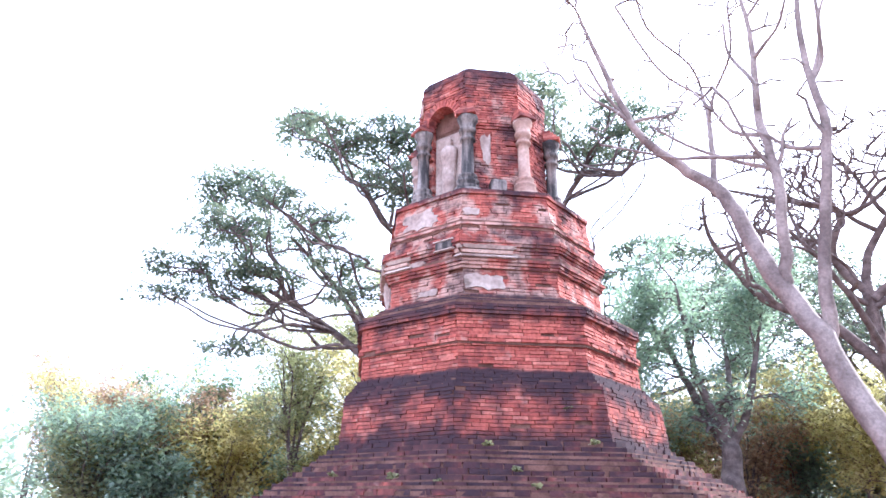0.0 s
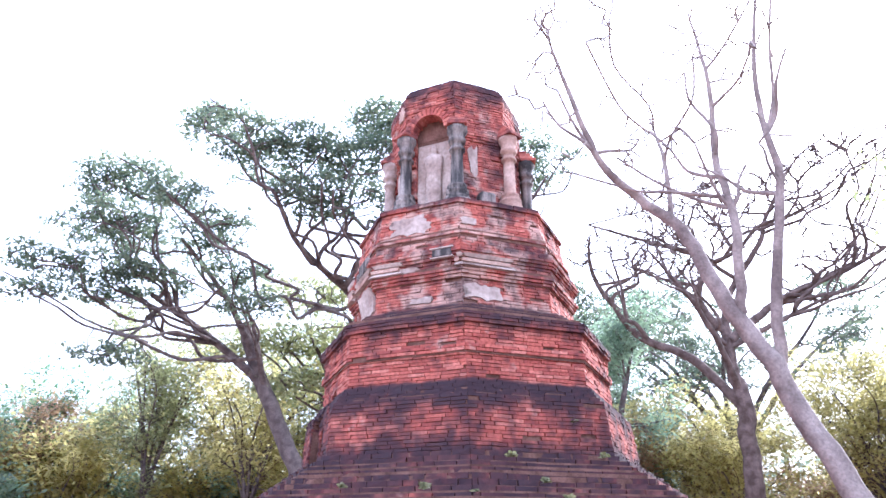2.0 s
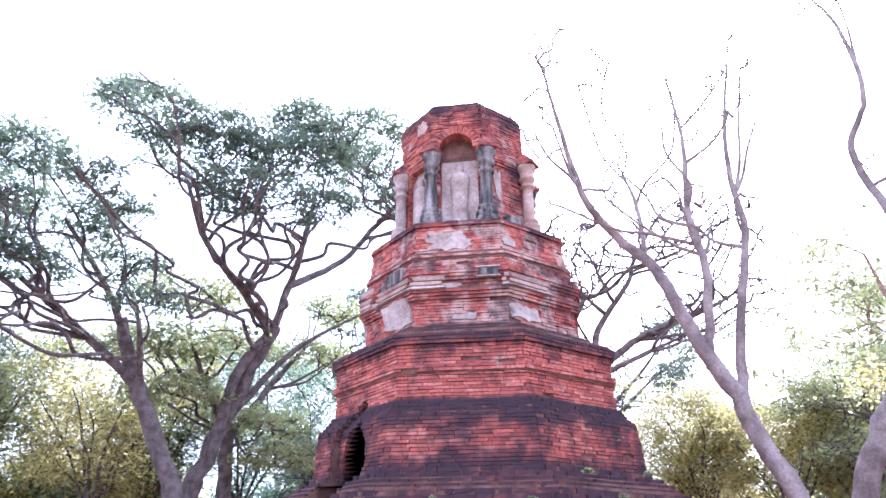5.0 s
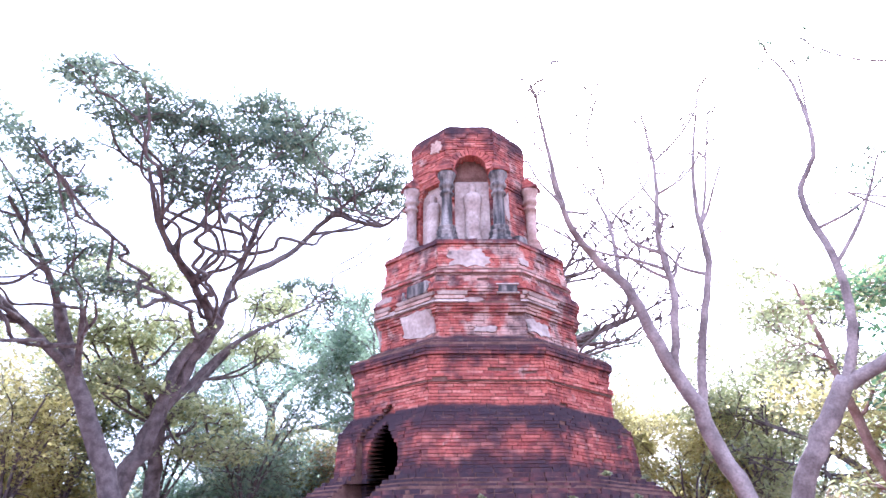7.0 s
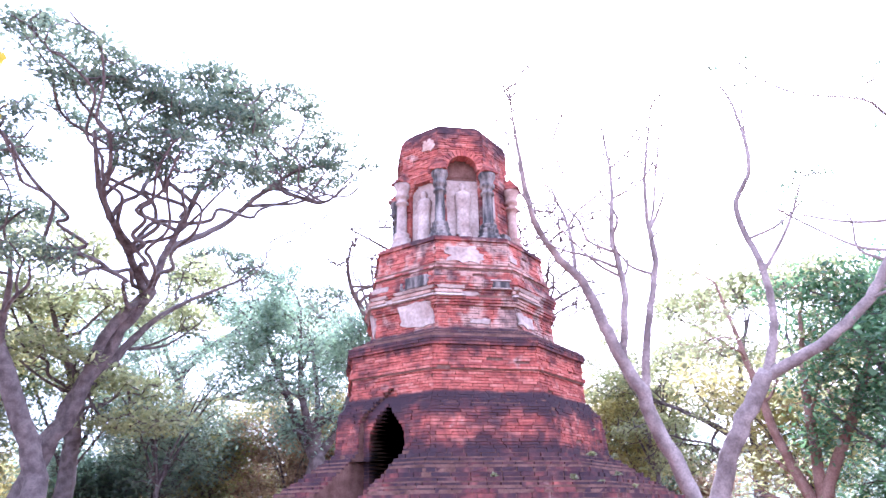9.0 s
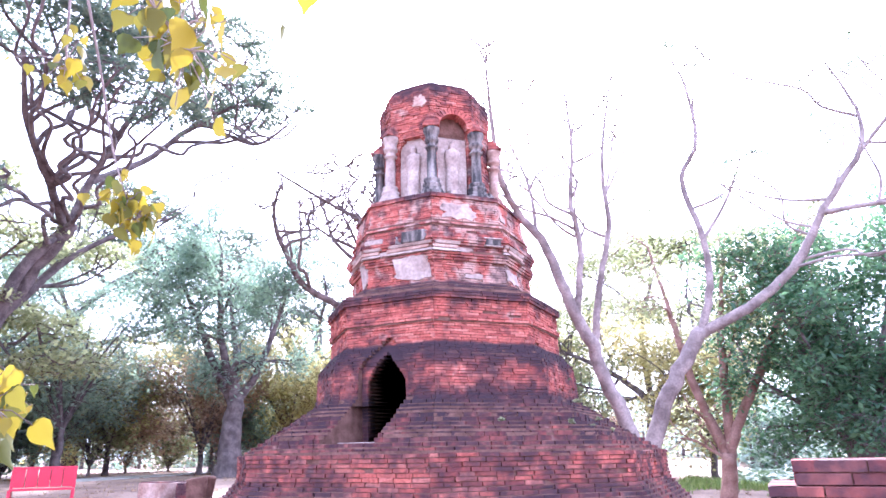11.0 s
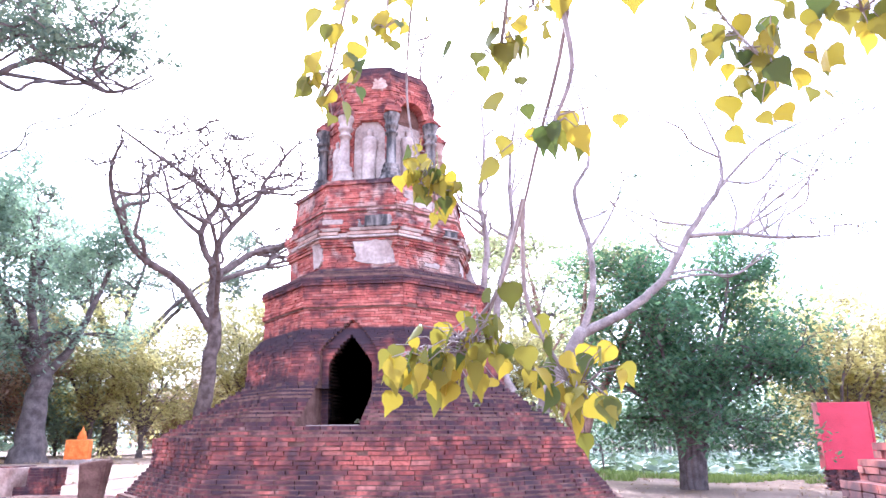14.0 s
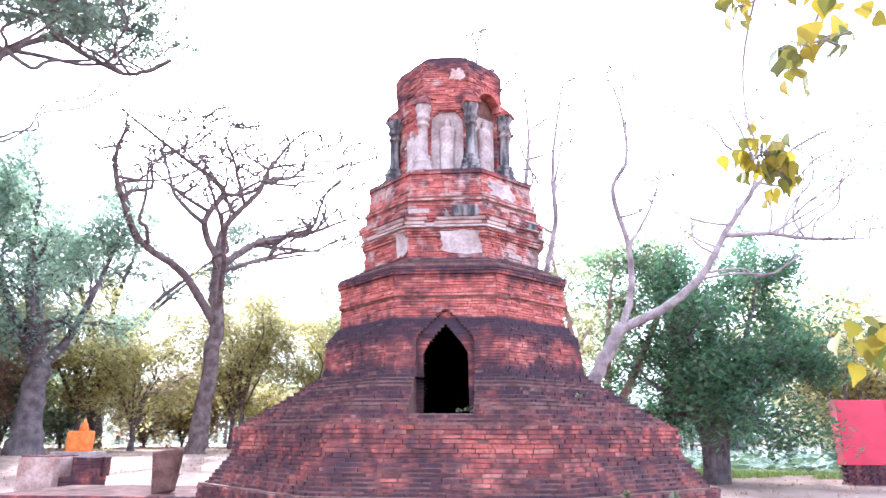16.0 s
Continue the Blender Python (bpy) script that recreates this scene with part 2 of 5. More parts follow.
TOWER = [(6.56, 1.20), (7.95, 1.16), (7.96, 1.20), (8.06, 1.22), (8.5, 1.22), (8.78, 1.25), (9.02, 1.25), (9.03, 1.23), (9.16, 1.14), (9.28, 0.98), (9.40, 0.76), (9.50, 0.50)]


def radius_at(profile, z):
    for (z0, r0), (z1, r1) in zip(profile, profile[1:]):
        if z0 <= z <= z1:
            return r0 + (r1 - r0) * (z - z0) / (z1 - z0)
    return profile[-1][1]


def lean(z):
    """The chedi's axis has settled out of plumb."""
    return Vector((0.06 - 0.016 * z, -0.02 - 0.029 * z, 0))


DOOR_FOOT, DOOR_TOP = 1.80, 3.66


def door_half(z, inner):
    """Half the width of the doorway at a height: a frame and, deeper, the opening with its pointed corbel arch."""
    spring, top, w = (3.05, DOOR_TOP, 0.50) if not inner else (2.85, 3.36, 0.385)
    if z < DOOR_FOOT or z > top:
        return 0.0
    return w if z < spring else w * (1 - ((z - spring) / (top - spring)) ** 1.25)


def door_plane(a):
    return -2.30 if a > 2.42 else -a + 0.12


def slice_outline(r, z):
    """The core's outline at a height: an octagon, with the doorway cut into the face at -90 degrees."""
    pts = [(r * math.cos(radians(-67.5 + 45 * k)), r * math.sin(radians(-67.5 + 45 * k))) for k in range(8)]
    wo, wi, a = door_half(z, False), door_half(z, True), r * OCT
    if wo > 0.02:
        y = door_plane(a)
        cut = [(-wo, -a), (-wo, y)]
        if wi > 0.02:
            cut += [(-wi, y), (-wi, 1.1), (wi, 1.1), (wi, y)]
        pts += cut + [(wo, y), (wo, -a)]
    return pts


def core(name, profile, z0, z1, step, inset, mat, parent):
    bm = bmesh.new()
    z = z0
    while z < z1 - 1e-6:
        h = min(step, z1 - z)
        r = max(radius_at(profile, z + h / 2) - inset, 0.05)
        o = lean(z)
        ring = slice_outline(r, z + h / 2)
        lo = [bm.verts.new((x + o.x, y + o.y, z)) for x, y in ring]
        hi = [bm.verts.new((x + o.x, y + o.y, z + h)) for x, y in ring]
        n = len(ring)
        for i in range(n):
            bm.faces.new((lo[i], lo[(i + 1) % n], hi[(i + 1) % n], hi[i]))
        bm.faces.new(hi)
        bm.faces.new(lo[::-1])
        z += h
    bmesh.ops.triangulate(bm, faces=[f for f in bm.faces if len(f.verts) > 4])
    return part(name, bm, mat, parent, kind="stuff")


def bricks_ring(rng, profile, z0, z1, course, length, depth, clip=None):
    """Yields each brick of the courses between two heights as its eight corners, face by face."""
    z, row = z0, 0
    while z < z1 - course * 0.4:
        r = radius_at(profile, z + course / 2)
        o = lean(z)
        for k in range(8):
            az = radians(-90 + 45 * k)
            nrm, tan = Vector((math.cos(az), math.sin(az), 0)), Vector((-math.sin(az), math.cos(az), 0))
            half = r * math.sin(math.pi / 8)
            s = -half + (0 if row % 2 else -length * 0.5)
            while s < half - 0.02:
                ln = length * rng.uniform(0.78, 1.2)
                a, b = max(s, -half), min(s + ln, half)
                s += ln
                if b - a < 0.05:
                    continue
                if clip:
                    a, b = clip(k, a, b, z + course / 2)
                    if b - a < 0.03:
                        continue
                mid = (a + b) / 2
                out = r * OCT + rng.gauss(0, 0.009 if z < 2.5 else 0.005) - (0.04 if rng.random() < 0.012 else 0)
                g, gz, rough = (0.008, 0.006, 1.0) if z < 2.5 else (0.005, 0.004, 0.55)
                dz0, dz1 = rng.uniform(-0.003, 0.003), rng.uniform(-0.005, 0.004)
                tilt = rng.gauss(0, 0.008 * rough)
                c = []
                for zz, ds in ((z + gz + dz0 * rough, 0), (z + course - gz + dz1 * rough, 0)):
                    for q, e in ((a + g, out + tilt), (b - g, out - tilt), (b - g, out - depth), (a + g, out - depth)):
                        p = tan * q + nrm * e + o
                        wave = 0.016 * noise.noise(Vector((p.x * 0.9, p.y * 0.9, zz * 0.7)))
                        chip = rng.uniform(0, 0.012 * rough)
                        c.append((p.x - nrm.x * chip, p.y - nrm.y * chip, zz + wave + rng.uniform(-0.003, 0.003) * rough))
                yield k, mid, z, c
        z += course
        row += 1


def ring_mesh(name, parent, label="", **kw):
    verts, faces = [], []
    for k, mid, z, c in bricks_ring(**kw):
        if name == "base_wall" and single_brick(k, mid):
            continue
        n = len(verts)
        verts += c
        faces += [tuple(n + i for i in f) for f in BRICK_FACES]
    return part_mesh(name, verts, faces, BRICK, parent, label, kind="stuff")


def clip_door(k, a, b, z):
    """Cuts a brick back to the edge of the doorway."""
    w = door_half(z, False)
    if k != 0 or w < 0.02 or b <= -w or a >= w:
        return a, b
    return (a, -w) if a < -w else (w, max(b, w))


def clip_niche(k, a, b, z):
    """Leaves the niches of the tower open."""
    top = {0: 8.0, 1: 8.42}.get(k, 0)
    w = 0.33 if z < top - 0.3 else 0.33 * math.sqrt(max(0, 1 - ((z - top + 0.3) / 0.3) ** 2))
    if z > top or b <= -w or a >= w:
        return a, b
    return (a, -w) if a < -w else (w, max(b, w))


def single_brick(k, mid):
    return k == 0 or (k == 1 and mid < 0.9)


BRICK_FACES = ((3, 2, 1, 0), (4, 5, 6, 7), (0, 1, 5, 4), (1, 2, 6, 5), (2, 3, 7, 6), (3, 0, 4, 7))


def build_chedi():
    rng = random.Random(5)
    chedi = tagged(new("chedi"), "ruined octagonal red brick chedi with stepped blackened tiers", "chedi")
    core("core", PROFILE, 0, 6.56, 0.062, 0.034, MORTAR, chedi)
    core("tower_core", TOWER, 6.56, 9.5, 0.062, 0.15, MORTAR, chedi)
    spans = [("bench", 0.0, 0.66, 0.066), ("base_wall", 0.66, 1.64, 0.066), ("steps", 1.64, 2.56, 0.077), ("lower_tier", 2.56, 3.47, 0.050), ("middle_tier", 3.47, 4.66, 0.050),
             ("upper_tier", 4.66, 6.56, 0.048)]
    for name, z0, z1, ch in spans:
        ring_mesh(name, chedi, rng=random.Random(6), profile=PROFILE, z0=z0, z1=z1, course=(z1 - z0) / round((z1 - z0) / ch), length=0.30 if z1 < 1.7 else 0.25, depth=0.17, clip=clip_door)
    ring_mesh("tower", chedi, rng=rng, profile=TOWER, z0=6.56, z1=9.5, course=0.049, length=0.24, depth=0.16, clip=clip_niche)
    return chedi


CHEDI = build_chedi()

# ---- trees ----


def twig(rng, V, F, tips, p, d, length, r, level, droop, sides, wob=0.22, rmin=0.008):
    """A branch with its side branches; tips collects where leaves may stand."""
    n = 4
    path, q, v = [(p.copy(), r)], p.copy(), d.normalized()
    spots = []
    for i in range(n):
        v = (v + Vector((rng.gauss(0, wob), rng.gauss(0, wob), rng.gauss(0, wob) + droop))).normalized()
        q = q + v * (length / n)
        path.append((q.copy(), max(r * (1 - 0.55 * (i + 1) / n), rmin)))
        spots.append((q.copy(), v.copy(), path[-1][1]))
    tube(V, F, path, sides)
    if level <= 0:
        tips.append(q)
        tips.append(spots[1][0])
        return
    for i, (sp, sv, sr) in enumerate(spots):
        if i == 0 and rng.random() < 0.5:
            continue
        for _ in range(2 if i == n - 1 else 1):
            side = sv.orthogonal().normalized()
            side.rotate(Matrix.Rotation(rng.uniform(0, 6.28), 3, sv))
            w = (sv * rng.uniform(0.6, 1.0) + side * rng.uniform(0.5, 1.0))
            w.z = w.z * 0.7 + 0.08
            twig(rng, V, F, tips, sp, w, length * rng.uniform(0.5, 0.75), max(sr * 0.75, rmin), level - 1, droop, max(3, sides - 1), wob, rmin)


def leaf_quads(rng, V, F, tips, per, spread, flat, size):
    for t in tips:
        for _ in range(per):
            c = t + Vector((rng.gauss(0, spread), rng.gauss(0, spread), rng.gauss(0, spread * flat)))
            a = rng.uniform(0, 6.28)
            s = size * rng.uniform(0.6, 1.4)
            u = Vector((math.cos(a), math.sin(a), rng.gauss(0, 0.45))) * s
            w = Vector((-math.sin(a), math.cos(a), rng.gauss(0, 0.45))) * s * 0.55
            n = len(V)
            V += [tuple(c - u), tuple(c + w), tuple(c + u), tuple(c - w)]
            F.append((n, n + 1, n + 2, n + 3))


def tree(name, label, limbs, seed, bark, leaf=None, child=3.0, level=2, start=0.3, each=0.8, droop=0.0, per=20, spread=0.5, flat=0.45, size=0.13, wob=0.22, category="tree", thin=1.0, rmin=0.008):
    """limbs: rows of (x, y, z, radius); side branches leave each limb about every `each` metres after its first part."""
    rng = random.Random(seed)
    V, F, tips = [], [], []
    top = tagged(new(name), label, category)
    for j, limb in enumerate(limbs):
        path = smooth_path(limb, 5)
        path = [(p + Vector((rng.gauss(0, r * 0.12), rng.gauss(0, r * 0.12), 0)), r) for p, r in path]
        LV, LF = [], []
        tube(LV, LF, path, 10 if limb[0][3] > 0.12 else 7)
        part_mesh("limb" if j else "trunk", LV, LF, bark, top, smooth=True)
        if j == 0 and start >= 1:
            continue
        total = sum((b[0] - a[0]).length for a, b in zip(path, path[1:]))
        run, due = 0.0, total * (start if j else 0.85)
        for (a, ra), (b, rb) in zip(path, path[1:]):
            run += (b - a).length
            while run > due:
                due += each * rng.uniform(0.6, 1.4)
                d = (b - a).normalized()
                side = d.orthogonal().normalized()
                side.rotate(Matrix.Rotation(rng.uniform(0, 6.28), 3, d))
                v = d * 0.6 + side
                v.z += 0.25
                k = 1.0 - 0.45 * run / total
                twig(rng, V, F, tips, b, v, child * k * rng.uniform(0.6, 1.1), max(min(rb * 0.6, 0.09) * thin, rmin * 1.8), level, droop, 4, wob, rmin)
        end = path[-1]
        twig(rng, V, F, tips, end[0], path[-1][0] - path[-2][0], child * 0.6, end[1], level, droop, 5, wob, rmin)
    part_mesh("branchwork", V, F, bark, top, smooth=True, kind="stuff")
    if leaf:
        V2, F2 = [], []
        leaf_quads(rng, V2, F2, tips, per, spread, flat, size)
        part_mesh("crown", V2, F2, leaf, top, kind="stuff")
    return top


def parasol(x, y, h, reach, seed, lean_to=(0, 0), r=0.4, limbs=7, fork=0.35):
    """Limbs of a broad tree: a trunk that forks low and spreads."""
    rng = random.Random(seed)
    z0 = ground_z(x, y) - 0.1
    fz = h * fork
    fx, fy = x + lean_to[0], y + lean_to[1]
    out = [[(x, y, z0, r * 1.5), (x * 0.7 + fx * 0.3, y * 0.7 + fy * 0.3, z0 + fz * 0.4, r), (fx, fy, z0 + fz, r * 0.85)]]
    for k in range(limbs):
        a = 6.283 * (k + rng.uniform(-0.3, 0.3)) / limbs
        rr = reach * rng.uniform(0.45, 1.0)
        top = h * rng.uniform(0.78, 0.98) - 0.18 * rr
        out.append([(fx, fy, z0 + fz - 0.3, r * 0.5), (fx + math.cos(a) * rr * 0.35, fy + math.sin(a) * rr * 0.35, z0 + fz + (top - fz) * 0.45, r * 0.36),
                    (fx + math.cos(a + 0.15) * rr * 0.7, fy + math.sin(a + 0.15) * rr * 0.7, z0 + fz + (top - fz) * 0.8, r * 0.22), (fx + math.cos(a) * rr, fy + math.sin(a) * rr, z0 + top, r * 0.1)])
    return out


def lobe_points(rng, lobes, dens):
    """Random points inside the flattened lobes (x, y, z, radius, half height) of a crown."""
    out = []
    for x, y, z, r, h in lobes:
        for _ in range(max(6, int(dens * r * (r + h)))):
            a, d, e = rng.uniform(0, 6.283), math.sqrt(rng.random()), rng.uniform(-1, 1)
            dome = math.sqrt(max(0.0, 1 - d * d))
            out.append((x + r * d * math.cos(a), y + r * d * math.sin(a), z + h * (e * 0.7 * dome + 0.35 * dome - 0.25 * d)))
    return np.array(out)


def grow(rng, seeds, goals, step, kill, wob, iters=70, rise=0.05):
    """Branches that grow from the seed points towards the goals: returns points and the index of each one's parent."""
    P, parent, kids = [np.array(q) for q in seeds], [-1] * len(seeds), [0] * len(seeds)
    S = np.array(seeds)
    D = np.linalg.norm(goals[:, None, :] - S[None, :, :], axis=2)
    near, dist = D.argmin(1), D.min(1)
    live = np.ones(len(goals), bool)
    for _ in range(iters):
        live &= dist > kill
        if not live.any():
            break
        pull = {}
        for g in np.nonzero(live)[0]:
            v = goals[g] - P[near[g]]
            pull.setdefault(near[g], []).append(v / (np.linalg.norm(v) + 1e-6))
        fresh = []
        for i, vs in pull.items():
            if kids[i] > 2:
                for g in np.nonzero(live & (near == i))[0]:
                    live[g] = False
                continue
            v = np.sum(vs, axis=0) / len(vs) + np.array([rng.gauss(0, wob), rng.gauss(0, wob), rng.gauss(0, wob) + rise])
            v /= np.linalg.norm(v) + 1e-6
            kids[i] += 1
            P.append(P[i] + v * step)
            parent.append(i)
            kids.append(0)
            fresh.append(len(P) - 1)
        for j in fresh:
            d = np.linalg.norm(goals - P[j], axis=1)
            m = d < dist
            near[m], dist[m] = j, d[m]
    return P, parent


def grown_tree(name, label, limbs, lobes, seed, bark, leaf=None, dens=9.0, step=0.55, kill=0.6, wob=0.35, rmin=0.014, rmax=0.12, per=30, spread=0.32, flat=0.4, size=0.06, category="tree", leaf_of=1.0, from_trunk=0.75, arms=2, arm=0.07):
    """Modelled main limbs, rows of (x, y, z, radius); finer branches grow from them into the crown's lobes, where the leaves stand."""
    rng = random.Random(seed)
    top = tagged(new(name), label, category)
    seeds, thick = [], []
    for j, limb in enumerate(limbs):
        path = smooth_path(limb, 6)
        path = [(p + Vector((rng.gauss(0, r * 0.15), rng.gauss(0, r * 0.15), 0)), r) for p, r in path]
        V, F = [], []
        tube(V, F, path, 10 if limb[0][3] > 0.12 else 7)
        part_mesh("limb" if j else "trunk", V, F, bark, top, smooth=True)
        for i, (p, r) in enumerate(path):
            if i >= len(path) * (0.25 if j else from_trunk):
                seeds.append(tuple(p))
                thick.append(r)
    base = list(zip(seeds, thick))
    V, F = [], []
    for x, y, z, r, h in lobes:
        for _ in range(arms):
            a, d = rng.uniform(0, 6.283), r * rng.uniform(0.1, 0.75)
            end = Vector((x + d * math.cos(a), y + d * math.sin(a), z - 0.3 * h))
            under = [q for q in base if q[0][2] < z - 0.9] or base
            near = sorted(under, key=lambda q: (Vector(q[0]) - end).length + 1.5 * max(0.0, q[0][2] - z + 1.0))
            foot, fr = near[min(int(len(near) * rng.uniform(0.02, 0.4)), len(near) - 1)]
            foot = Vector(foot)
            gap = (end - foot).length
            if gap < 0.8:
                continue
            n = max(3, int(gap / 0.9))
            path = []
            for i in range(n + 1):
                t = i / n
                q = foot.lerp(end, t) + Vector((0, 0, 0.16 * gap * math.sin(math.pi * t) * (0.4 if end.z < foot.z else -0.5)))
                if 0 < i < n:
                    q += Vector((rng.gauss(0, 0.05), rng.gauss(0, 0.05), rng.gauss(0, 0.03))) * min(gap, 6.0)
                path.append((q.x, q.y, q.z, max(min(arm, fr * 0.8) * (1 - 0.62 * t), rmin * 1.3)))
            path = smooth_path(path, 4)
            tube(V, F, path, 6)
            for p, rr in path[len(path) // 3:]:
                seeds.append(tuple(p))
                thick.append(rr)
    part_mesh("bough", V, F, bark, top, smooth=True, kind="stuff")
    goals = lobe_points(rng, lobes, dens)
    P, parent = grow(rng, seeds, goals, step, kill, wob)
    n0 = len(seeds)
    tipsof = [0] * len(P)
    kids = [[] for _ in P]
    for i in range(n0, len(P)):
        kids[parent[i]].append(i)
    for i in range(len(P) - 1, n0 - 1, -1):
        tipsof[i] = max(tipsof[i], 1)
        tipsof[parent[i]] += tipsof[i]
    rad = [min(rmin * max(tipsof[i], 1) ** 0.44, rmax) for i in range(len(P))]
    V, F = [], []
    starts = [(parent[i], i) for i in range(n0, len(P)) if parent[i] < n0]
    while starts:
        a, i = starts.pop()
        path = [(Vector(P[a]), min(rad[i] * 1.1, thick[a] if a < n0 else 9)), (Vector(P[i]), rad[i])]
        while kids[i]:
            order = sorted(kids[i], key=lambda q: -tipsof[q])
            starts += [(i, q) for q in order[1:]]
            i = order[0]
            path.append((Vector(P[i]), rad[i]))
        tube(V, F, path, 6 if path[0][1] > 0.05 else 4)
    part_mesh("branchwork", V, F, bark, top, smooth=True, kind="stuff")
    if leaf:
        tips = [Vector(g) for g in goals if rng.random() < leaf_of]
        V, F = [], []
        leaf_quads(rng, V, F, tips, per, spread, flat, size)
        part_mesh("crown", V, F, leaf, top, kind="stuff")
    return top


BARE = "bare pale grey tree with bent forking limbs beside the chedi"
grown_tree("bare_tree", BARE, [
    [(3.6, 5.3, -0.1, 0.26), (2.95, 5.15, 1.2, 0.21), (2.5, 4.85, 2.5, 0.185), (1.95, 4.5, 4.2, 0.165), (1.45, 4.1, 5.6, 0.145), (1.05, 3.85, 6.9, 0.12), (0.55, 3.4, 7.7, 0.1), (0.35, 2.7, 8.5, 0.075), (0.4, 2.1, 9.9, 0.05), (0.5, 1.6, 11.2, 0.025)],
    [(1.7, 4.3, 5.1, 0.10), (1.9, 4.3, 6.8, 0.085), (1.75, 4.3, 8.2, 0.07), (1.9, 4.3, 9.8, 0.045), (1.8, 4.2, 11.6, 0.02)],
    [(2.0, 4.6, 4.1, 0.11), (2.25, 4.7, 5.8, 0.09), (2.6, 4.8, 7.4, 0.075), (2.6, 4.7, 9.3, 0.05), (3.0, 4.9, 11.8, 0.02)],
    [(0.9, 3.8, 7.2, 0.06), (0.7, 4.0, 8.6, 0.045), (0.2, 4.2, 10.0, 0.02)]],
    [(0.3, 2.6, 8.6, 1.0, 0.8), (-0.1, 1.9, 10.2, 1.1, 0.9), (0.9, 1.9, 11.4, 1.2, 1.2), (1.7, 4.2, 10.6, 0.9, 1.5), (2.7, 4.6, 10.2, 1.0, 1.6), (0.4, 4.2, 9.6, 0.9, 1.0), (1.2, 3.4, 8.4, 1.2, 0.8), (2.4, 4.7, 8.2, 0.8, 1.0), (3.1, 4.8, 11.6, 0.8, 1.0)],
    11, PALE_BARK, None, dens=9.0, step=0.26, kill=0.26, wob=0.5, rmin=0.017, rmax=0.05, arms=2, arm=0.045)
forked_limbs_a = [
    [(2.75, 5.6, -0.1, 0.27), (2.9, 5.6, 1.5, 0.22), (3.7, 5.65, 3.3, 0.2), (4.5, 5.9, 4.6, 0.19)],
    [(4.5, 5.9, 4.5, 0.15), (5.9, 6.0, 5.2, 0.13), (7.0, 6.0, 6.15, 0.115), (7.75, 6.0, 7.4, 0.095), (8.8, 6.2, 8.85, 0.07), (8.95, 6.4, 10.1, 0.045), (8.5, 6.5, 11.7, 0.02)],
    [(7.7, 6.0, 7.3, 0.08), (8.9, 5.7, 7.25, 0.065), (9.9, 5.3, 6.95, 0.05), (11.2, 4.8, 6.8, 0.02)],
    [(4.5, 5.9, 4.5, 0.12), (4.85, 5.9, 5.7, 0.10), (4.85, 5.9, 7.0, 0.085), (4.5, 5.9, 8.8, 0.07), (5.0, 5.9, 9.85, 0.055), (4.9, 5.9, 11.7, 0.035), (4.5, 5.9, 12.9, 0.015)]]
forked_limbs_b = [
    [(8.8, 6.2, 8.8, 0.05), (10.0, 6.0, 10.0, 0.04), (11.6, 5.8, 10.8, 0.02)],
    [(9.0, 5.6, 7.2, 0.045), (10.4, 5.8, 8.4, 0.03), (11.8, 5.6, 9.2, 0.015)],
    [(4.85, 5.9, 7.0, 0.05), (5.5, 6.1, 8.0, 0.04), (6.1, 6.3, 9.4, 0.02)]]
grown_tree("bare_tree", BARE, forked_limbs_a + forked_limbs_b,
    [(4.9, 5.9, 12.6, 0.9, 0.8), (8.8, 6.4, 11.6, 1.0, 0.7), (10.6, 5.8, 10.5, 1.1, 0.5), (10.9, 6.0, 9.2, 1.3, 0.5), (11.9, 5.6, 9.6, 0.9, 0.8), (10.9, 5.1, 7.1, 1.4, 0.3), (6.2, 6.4, 9.2, 0.7, 1.0), (8.2, 6.0, 9.6, 0.8, 0.7), (12.6, 5.8, 11.0, 0.9, 0.6), (5.4, 5.9, 8.6, 0.7, 0.8)],
    12, PALE_BARK, LEAF_RAIN, dens=10.0, step=0.28, kill=0.3, wob=0.45, rmin=0.015, rmax=0.05, per=14, spread=0.15, flat=0.2, size=0.05, leaf_of=0.5, arm=0.04)
tree("bare_tree", "slender three-stemmed tree with a reddish brown trunk", [
    [(4.3, 9.8, -0.1, 0.26), (4.5, 9.8, 1.5, 0.2)],
    [(4.5, 9.8, 1.4, 0.15), (3.9, 9.8, 3.05, 0.13), (3.5, 9.8, 4.75, 0.11), (3.2, 9.8, 6.3, 0.07), (2.8, 9.9, 8.2, 0.03)],
    [(4.5, 9.8, 1.4, 0.16), (4.8, 9.8, 2.2, 0.15), (5.6, 9.8, 3.75, 0.13), (6.45, 9.8, 5.5, 0.10), (6.9, 9.7, 7.2, 0.05)],
    [(4.5, 9.8, 1.4, 0.15), (4.62, 9.9, 3.0, 0.14), (4.7, 9.9, 4.8, 0.11), (4.95, 9.8, 6.8, 0.05)]],
    13, RED_BARK, LEAF_MID, child=2.2, level=2, start=0.45, each=0.9, per=9, spread=0.3, size=0.07, thin=0.8)
